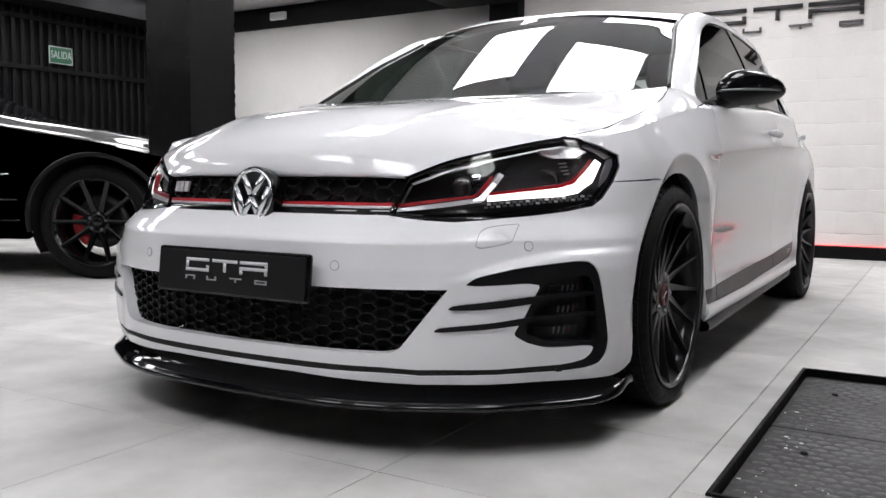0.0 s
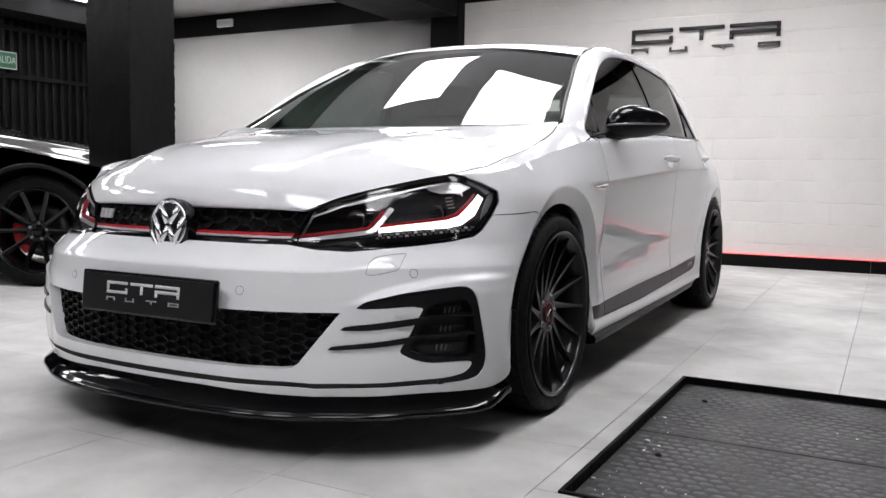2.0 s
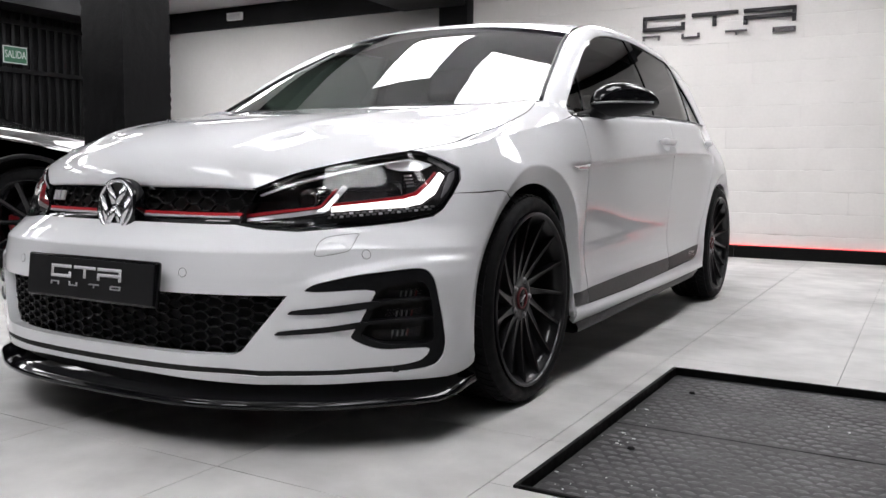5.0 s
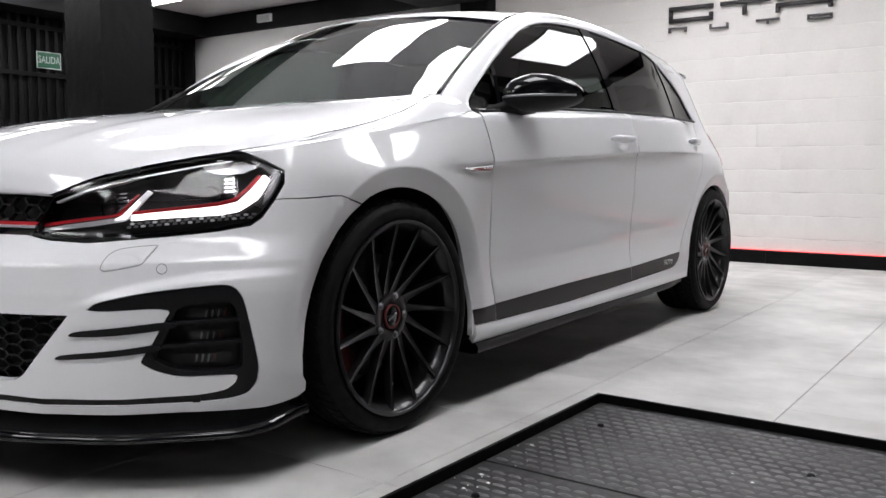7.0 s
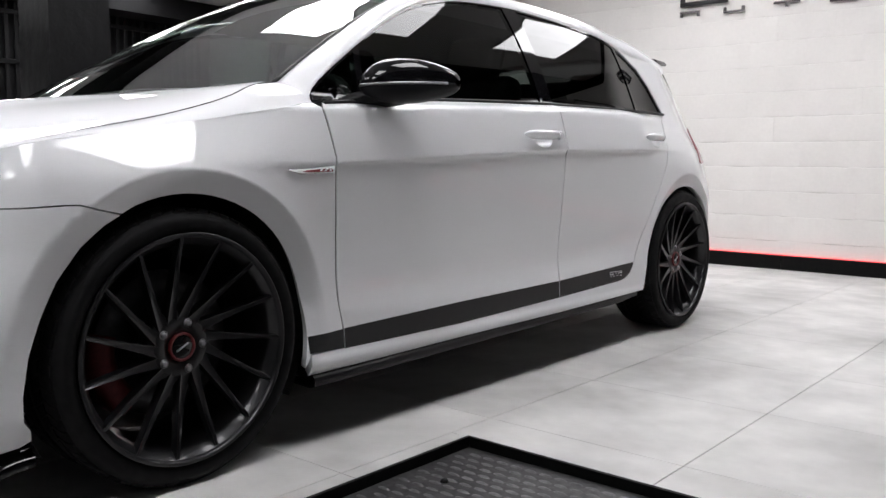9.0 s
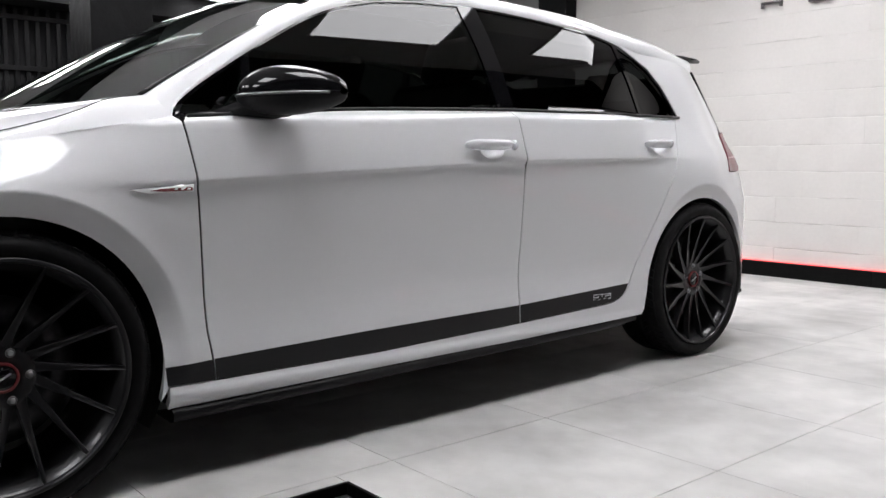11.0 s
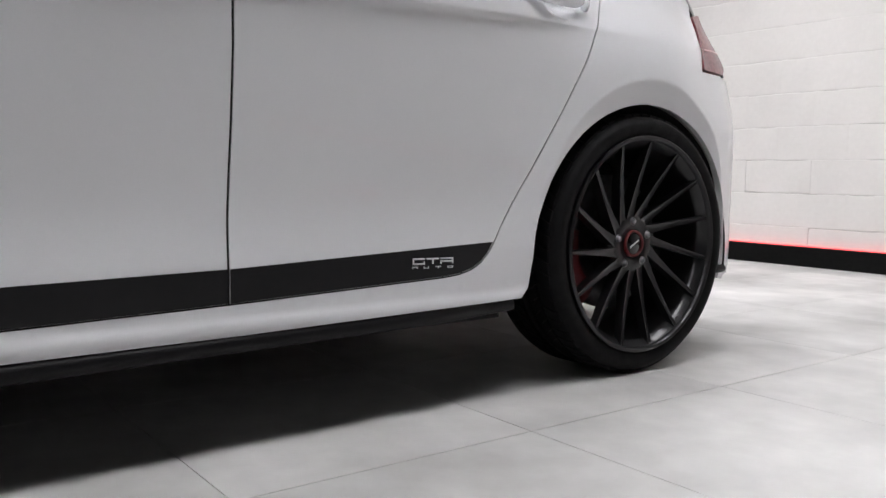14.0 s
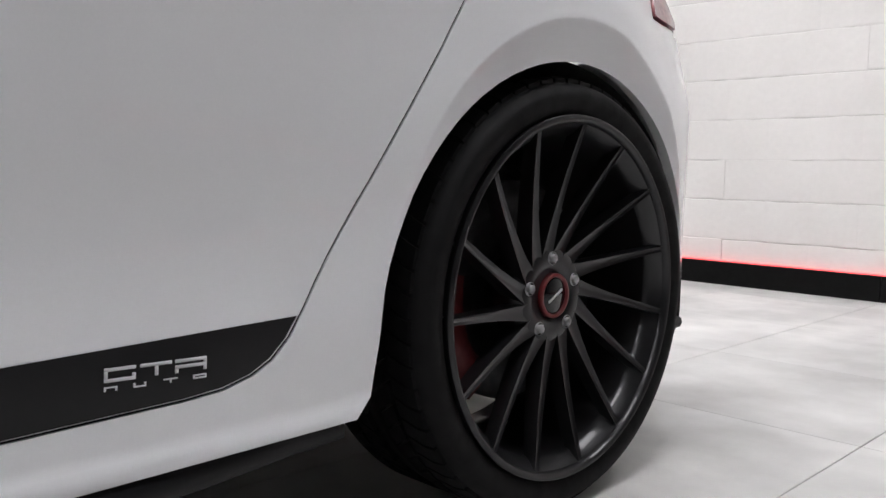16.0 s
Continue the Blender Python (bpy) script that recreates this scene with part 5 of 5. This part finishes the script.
bmesh.ops.recalc_face_normals(bm, faces=bm.faces[:])
part("nose", bm, BLACK_PAINT, suv)
rows = [[SM @ Vector((x, u * w, z)) for u in np.linspace(-1, 1, 9)] for x, w, z in ((-.85, .78, 1.06), (-1.25, .74, 1.20), (-1.75, .64, 1.42), (-2.1, .60, 1.50), (-2.7, .58, 1.52), (-2.9, .58, 1.45), (-3.0, .66, 1.2), (-3.02, .8, .5))]
bm = grid(rows)
bmesh.ops.recalc_face_normals(bm, faces=bm.faces[:])
part("cabin", bm, GLOSS_BLACK, suv)
for s in (1, -1):
    bm = grid([[SM @ Vector((x, s * (.90 + (w - .90) * t), 1.08 + (z - 1.08) * t)) for t in np.linspace(0, 1, 5)] for x, w, z in ((-.85, .78, 1.065), (-1.25, .74, 1.20), (-1.75, .64, 1.42), (-2.1, .60, 1.50), (-2.7, .58, 1.52), (-2.9, .58, 1.45), (-3.0, .66, 1.2))])
    bmesh.ops.recalc_face_normals(bm, faces=bm.faces[:])
    part("side_window", bm, GLOSS_BLACK, suv)
for z, x0, x1 in ((.50, -1.75, -.47), (.37, -1.75, -.46)):
    part("trim_strip", tube([suv_side(x, z) + SM.to_3x3() @ Vector((0, -.006, 0)) for x in np.linspace(x0, x1, 8)], .007, 6), GLOSS_BLACK, suv)
part("chrome_vent", tube([suv_side(x, .66) + SM.to_3x3() @ Vector((0, -.006, 0)) for x in np.linspace(-.85, -.52, 6)], .006, 6), CHROME, suv)
lip = [suv_side(.415 * math.cos(radians(a)), .37 + .415 * math.sin(radians(a))) for a in range(190, -11, -8)]
part("arch_trim", tube(lip, .016, 8), PLASTIC, suv)
part("floor_pan", boxed((-3.0, -.80, .26), (-.48, .80, .34), 0, SM), DARK_LINER, suv)
part("floor_pan", boxed((-.5, -.55, .26), (.7, .55, .60), 0, SM), DARK_LINER, suv)
for x in (0, -2.2):
    bm = lathe([(.415, .92), (.42, .90), (.425, .5)], 32, radians(-30), radians(240))
    bmesh.ops.transform(bm, matrix=SM @ Matrix.Translation((x, 0, .37)) @ pose(0, 0, 0, 0, 0, -90), verts=bm.verts[:])
    part("wheel_housing", bm, DARK_LINER, suv)
    for s in (-1, 1):
        wheel(suv, SM @ pose(x, s * .83, .36, 0, 0, 90 * s), 10, .360, .275, GLOSS_BLACK, "black multi-spoke alloy wheel with red caliper", 200 if s < 0 else -20, False, GLOSS_BLACK, (.030, .034), .0)

# ---- the hall ----
X0, X1, XC, Y0, Y1, H = -6.87, 9.0, 2.15, -6.0, 5.35, 2.66
tagged(link("ceiling_dark", boxed((XC, Y0 - .2, H - .02), (X1 + .2, Y1 + .2, H + .2)), BLACK_WALL), "black painted ceiling beyond the white one", kind="structure")
tagged(link("ceiling", boxed((X0 - .2, Y0 - .2, H), (XC, Y1 + .2, H + .2)), CEILING), "white ceiling with large light panels", kind="structure")
wall_back = tagged(link("wall_back", boxed((X0, Y1 + .0016, 0), (X1, Y1 + .2, H)), JOINT), "white painted concrete block wall", kind="structure")
tagged(link("wall_shutter", boxed((X0 - .2, Y0, 0), (X0, Y1 + .2, H)), BLACK_WALL), "black wall behind sheet metal cladding", kind="structure")
tagged(link("wall_right", boxed((X1, Y0, 0), (X1 + .2, Y1 + .2, H)), BLACK_WALL), "dark painted wall", kind="structure")
tagged(link("wall_front", boxed((X0 - .2, Y0 - .2, 0), (X1 + .2, Y0, H)), BLACK_WALL), "dark painted wall", kind="structure")
rows = []
for k in range(150):
    z = H * k / 149
    row = []
    for i in range(64):
        a = i / 64 * 4
        f, t = int(a), a - int(a)
        x, y = [(-1 + 2 * t, -1), (1, -1 + 2 * t), (1 - 2 * t, 1), (-1, 1 - 2 * t)][f]
        corner = max(0, 1 - min(t, 1 - t) / .07)
        lump = .0025 * noise.noise(Vector((x * 6, y * 6, z * 7))) + .007 * corner * noise.noise(Vector((x * 3, y * 3, z * 31))) + .004 * max(0, noise.noise(Vector((x * 19, y * 19, z * 22))) - .45)
        row.append(Vector((-2.7225 + x * (.1955 + lump), 1.5075 + y * (.1905 + lump), z * .882)))
    rows.append(row)
post = grid(rows, closed=True)
post.verts.index_update()
for e in post.edges:
    a, b = (v.index % 64 for v in e.verts)
    e.smooth = not (a == b and a % 16 == 0)
tagged(link("pillar", post, PILLAR), "rough black painted square pillar", "pillar", kind="structure")
tagged(link("column", boxed((-2.50, 5.21, 0), (-2.175, Y1 + .1, H), .006), BLACK_WALL), "black painted wall column", "pillar", kind="structure")
tagged(link("beam", boxed((X0, 5.30, 2.42), (-2.502, Y1 + .1, H), .004), BLACK_WALL), "black painted band along the top of the wall", kind="structure")
tagged(link("beam", boxed((X0, Y0, 2.42), (-6.42, 5.298, H), .004), BLACK_WALL), "black painted band along the top of the cladding", kind="structure")
tagged(link("beam", boxed((-2.173, 5.325, 2.53), (X1, Y1 + .1, H), .004), BLACK_WALL), "black painted band along the top of the block wall", kind="structure")
tagged(link("ceiling_beam", boxed((-2.93, Y0 + .002, 2.38), (-2.19, 5.208, H - .002), .006), BLACK_WALL), "black painted downstand beam over the pillar", "beam", kind="structure")
tagged(link("column", boxed((X0 + .002, 5.304, 0), (-6.69, Y1 + .1, 2.418), .004), BLACK_WALL), "black painted corner post", "pillar", kind="structure")
tagged(link("wall_plaster", boxed((-6.688, 5.336, 0), (-2.502, Y1 + .1, 2.418)), PLASTER), "smooth white plastered wall", kind="structure")
base = bmesh.new()
for k in range(13):
    a = X0 + (X1 - X0) * k / 13
    box(base, (a + .001, 5.318, 0), (a + (X1 - X0) / 13 - .001, Y1 + .012, .108), .003)
tagged(link("baseboard", base, FRAME), "black skirting board", kind="structure")
tagged(link("led_strip", boxed((X0 + .1, 5.328, .1085), (X1 - .1, 5.338, .113)), LED), "red light strip on the skirting board", "light strip")
ribs = bmesh.new()
for k in range(107):
    y = Y0 + .08 + .105 * k
    box(ribs, (X0, y, 0), (X0 + .022, y + .048, 2.42), .008)
for z in (1.76, 2.28):
    box(ribs, (X0 + .022, Y0, z), (X0 + .05, 5.30, z + .05), .004)
tagged(link("cladding", ribs, SHUTTER), "black corrugated sheet metal cladding", kind="structure")

# light panels
COLUMNS = {-6.03: (-1.3, .1, 1.4, 2.7, 4.0), -4.48: (-2.6, -1.3, 0, 1.3, 2.6, 3.9), -.87: (-2.45, .38, 1.78, 3.18), .06: (-2.6, 1.36, 2.77, 4.18), 1.43: (-2.75, -1.07, .61, 2.29, 3.97)}
PANELS = [(x, y) for x, ys in COLUMNS.items() for y in ys]
first = None
for x, y in PANELS:
    if first is None:
        first = thing("ceiling_light", "oblong white ceiling light panel, lit", "light", "ceiling lights")
        part("diffuser", boxed((-.29, -.42, -.012), (.29, .42, -.004)), PANEL, first)
        fr = bmesh.new()
        for lo, hi in (((-.302, -.432), (.302, -.42)), ((-.302, .42), (.302, .432)), ((-.302, -.42), (-.29, .42)), ((.29, -.42), (.302, .42))):
            box(fr, (*lo, -.016), (*hi, 0))
        part("frame", fr, WHITE, first)
        first.location = (x, y, H)
    else:
        copy_thing(first, Matrix.Translation((x, y, H)))

# unseen strips added as fill for the flank; layout assumed from streaks on doors
for x, y in itertools.product((6.4, 8.0), (-3.6, -1.2, 1.2, 3.6)):
    fill_unit = thing("strip_light", "added white ceiling strip out of view, fill light for the flank", "light", "strip lights", place=(x, y, H - .02))
    part("diffuser", boxed((-.6, -.06, -.05), (.6, .06, -.004), .01), FILL_STRIP, fill_unit)
    part("housing", boxed((-.62, -.075, -.012), (.62, .075, 0)), WHITE, fill_unit)

# wall mark: plain bars set off the wall
sign = thing("wall_sign", "dark grey raised bars of a wide wall sign", "sign", place=(.232, 5.335, 2.028))
printed(sign, pose(0, 0, .0), 1.295, .212, SIGN, .022, .15, SIGN_PALE)

# exit sign and emergency light
exit_sign = thing("exit_sign", "green exit sign with white lettering on the cladding", "sign", place=(X0 + .052, 3.44, 1.948))
part("sign_plate", boxed((0, -.142, -.093), (.006, .142, .093), .002), SIGN_WHITE, exit_sign)
part("sign_face", boxed((.006, -.131, -.082), (.009, .131, .082), .001), GREEN, exit_sign)
font = bpy.data.curves.new("letters", "FONT")
font.body, font.size, font.align_x, font.align_y, font.extrude = "SALIDA", .093, "CENTER", "CENTER", .001
letters = new("letters_curve", font)
mesh = bpy.data.meshes.new_from_object(letters.evaluated_get(bpy.context.evaluated_depsgraph_get()))
bpy.data.objects.remove(letters)
mesh.materials.clear()
mesh.materials.append(SIGN_WHITE)
word = new("lettering", mesh)
word.parent, word.matrix_basis = exit_sign, Matrix.Translation((.0105, 0, 0)) @ Matrix.Rotation(radians(90), 4, "Z") @ Matrix.Rotation(radians(90), 4, "X") @ Matrix.Diagonal((.82, 1.2, 1, 1))
wl = thing("emergency_light", "small white emergency light on the black band", "light", place=(-5.34, 5.30, 2.54))
part("housing", boxed((-.115, -.045, -.045), (.115, 0, .045), .01), WHITE, wl)
part("lens", boxed((-.10, -.05, -.035), (.10, -.044, .02), .003), GLASS_L, wl)

# steel pit covers
pit = thing("pit_cover", "black studded steel cover plates in a raised steel frame", "floor hatch", place=(1.13, 0, 0))
fr = bmesh.new()
PX = 4.3
PW = PX - 1.13
box(fr, (0, -.68, -.06), (.012, .70, .006), .002), box(fr, (.0125, .688, -.06), (PW, .70, .006), .002), box(fr, (.0125, -.68, -.06), (PW, -.668, .006), .002)
box(fr, (.0125, -.6675, -.06), (.034, .6875, -.032), .002)
part("frame", fr, FRAME, pit)
# dark strip added below the plates so that their joint reads as shade
part("bearer", boxed((.036, -.04, -.060), (PW, .04, -.043)), DARK_LINER, pit, "dark strip that gives the plates' joint its shade")
DOME = [(math.cos(k * math.tau / 10), math.sin(k * math.tau / 10)) for k in range(10)]
for y0, y1 in ((-.664, -.0095), (.001, .684)):
    pl = part("cover_plate", boxed((.016, y0, -.04), (PW, y1, -.020), .001), PLATE, pit)
    studs_v, studs_f = [], []
    for j in range(int((y1 - y0 - .03) / .036)):
        for i in range(int((PW - .08) / .044)):
            x, y = .050 + .044 * i + (.022 if j % 2 else 0), y0 + .026 + .036 * j
            b = len(studs_v)
            studs_v += [(x + .0195 * u, y + .0070 * v, -.0201) for u, v in DOME] + [(x + .0125 * u, y + .0034 * v, -.0165) for u, v in DOME]
            studs_f += [(b + k, b + (k + 1) % 10, b + 10 + (k + 1) % 10, b + 10 + k) for k in range(10)] + [tuple(range(b + 10, b + 20))]
    tagged(part("stud_pattern", from_data(studs_v, studs_f), STUD, pl), kind="stuff")
    for x, y in ((.13, y0 + .44), (.72, (y0 + y1) / 2 + .02), (1.9, (y0 + y1) / 2 - .1)):
        bolt = lathe([(.0005, .009), (.007, .009), (.0095, .006), (.011, .002)], 14)
        bmesh.ops.transform(bolt, matrix=Matrix.Translation((x, y, -.021)) @ Matrix.Rotation(radians(-90), 4, "Y"), verts=bolt.verts[:])
        part("bolt", bolt, FRAME, pl)
flakes = bmesh.new()
for cx, cy, spread, count in ((1.20, -.17, .03, 8), (1.28, -.52, .07, 16), (1.75, .10, .35, 10), (1.22, .05, .05, 5)):
    for _ in range(count):
        x, y = max(1.16, cx + random.gauss(0, spread)), min(.6, max(-.62, cy + random.gauss(0, spread)))
        q = .0012 + .004 * random.random() ** 3
        ring_pts = [(x + q * random.uniform(.6, 1.7) * math.cos(a), y + q * random.uniform(.5, 1.1) * math.sin(a)) for a in np.linspace(0, math.tau, 7)[:-1]]
        lo = [flakes.verts.new((u, v, -.0166)) for u, v in ring_pts]
        hi = [flakes.verts.new((x + (u - x) * .8, y + (v - y) * .8, -.0150)) for u, v in ring_pts]
        flakes.faces.new(hi)
        for i in range(6):
            flakes.faces.new((lo[i], lo[(i + 1) % 6], hi[(i + 1) % 6], hi[i]))
tagged(link("paint_flakes", flakes, WHITE, smooth=False), "small white paint flakes lying on the steel cover", "debris", kind="stuff")

# wall blocks: thickly painted, with soft uneven joints
def block_mesh(seed, w, h=.183):
    """One block: its edges dip where the paint leaves the joint open and run level where the paint fills it."""
    rows = []
    xs = [0, .0012, .004, .009] + [w * k / 20 for k in range(1, 20)] + [w - .009, w - .004, w - .0012, w]
    ends = {0: .9, 1: .75, 2: .4, 3: .0, len(xs) - 4: .0, len(xs) - 3: .4, len(xs) - 2: .75, len(xs) - 1: .9}
    open_l, open_r = (max(.0, noise.noise(Vector((seed * 5.7, q, 3)))) * 3 for q in (2, 8))
    for k, x in enumerate(xs):
        lo, hi = (.0022 * noise.noise(Vector((x * 17, seed * 7.3, q))) for q in (0, 9))
        dl, dh = (min(1.7, max(.05, .42 + 2.3 * noise.noise(Vector((x * 7, seed * 4.1, q))))) for q in (3, 6))
        bulge = .0007 * noise.noise(Vector((x * 9, seed * 3.1, 4)))
        e = ends.get(k, 0) * min(.8, .03 + .6 * (open_l if k < 5 else open_r)) * .0027
        rows.append([Vector((x, y + b + (e if 0 < i < 7 else 0), z)) for i, (z, y, b) in enumerate(((lo, .02, 0), (lo, .0030 * dl, 0), (.003 + lo, .0009 * dl, 0), (.008 + lo, 0, bulge), (h - .008 + hi, 0, bulge), (h - .003 + hi, .0009 * dh, 0), (h + hi, .0030 * dh, 0), (h + hi, .02, 0)))])
    bm = grid(rows)
    bmesh.ops.recalc_face_normals(bm, faces=bm.faces[:])
    if bm.faces[3].normal.y > 0:
        bmesh.ops.reverse_faces(bm, faces=bm.faces[:])
    return bm


kinds = []
for k in range(14):
    z = .027 + .184 * k
    for i in range(-18, 15):
        x = .14 + .40 * i + (.20 if k % 2 else 0)
        if x < -2.6 or x > 5.4 or z + .184 > H:
            continue
        if len(kinds) < 24:
            o = link("block", block_mesh(len(kinds), .4), WALL, wall_back)
            kinds.append(o)
        else:
            o = share(random.choice(kinds), "block", wall_back)
        o.location = (x, Y1 + random.uniform(-.0003, .0003), z + random.uniform(-.001, .001))

# floor tiles
slab = bmesh.new()
for lo, hi in (((X0 - .2, Y0 - .2, -.2), (X1 + .2, -.682, -.004)), ((X0 - .2, .702, -.2), (X1 + .2, Y1 + .2, -.004)), ((X0 - .2, -.682, -.2), (1.128, .702, -.004)), ((4.302, -.682, -.2), (X1 + .2, .702, -.004)), ((1.128, -.682, -.2), (4.302, .702, -.062))):
    box(slab, lo, hi)
floor = tagged(link("floor", slab, GROUT, smooth=False), "large pale grey cement-look floor tiles", kind="structure")
tile = None
for i in range(-14, 14):
    for j in range(-11, 9):
        x, y = 1.07 + .602 * i, .28 + .602 * j
        if x > X1 or y > Y1 or x < X0 - .6 or y < Y0 - .6:
            continue
        lo, hi = (x + .001, y + .001), (x + .601, y + .601)
        if hi[0] > 1.13 and lo[1] < .70 and hi[1] > -.68 and lo[0] < 4.3:
            a, b = lo[0], min(hi[0], 1.128)
            cuts = [(a, lo[1], b, hi[1])] if b - a > .01 else []
            if hi[1] > .70:
                cuts = [(lo[0], max(.702, lo[1]), hi[0], hi[1])] + ([(a, lo[1], b, .700)] if b - a > .01 else [])
            if lo[1] < -.68:
                cuts = [(lo[0], lo[1], hi[0], -.682)] + ([(a, -.68, b, hi[1])] if b - a > .01 else [])
            for c in cuts:
                part("tile", boxed((c[0], c[1], -.012), (c[2], c[3], 0), .0012), TILE, floor)
            continue
        if tile is None:
            tile = link("tile", boxed((0, 0, -.012), (.600, .600, 0), .001), TILE, floor)
            o = tile
        else:
            o = share(tile, "tile", floor)
        o.location = (lo[0], lo[1], 0)
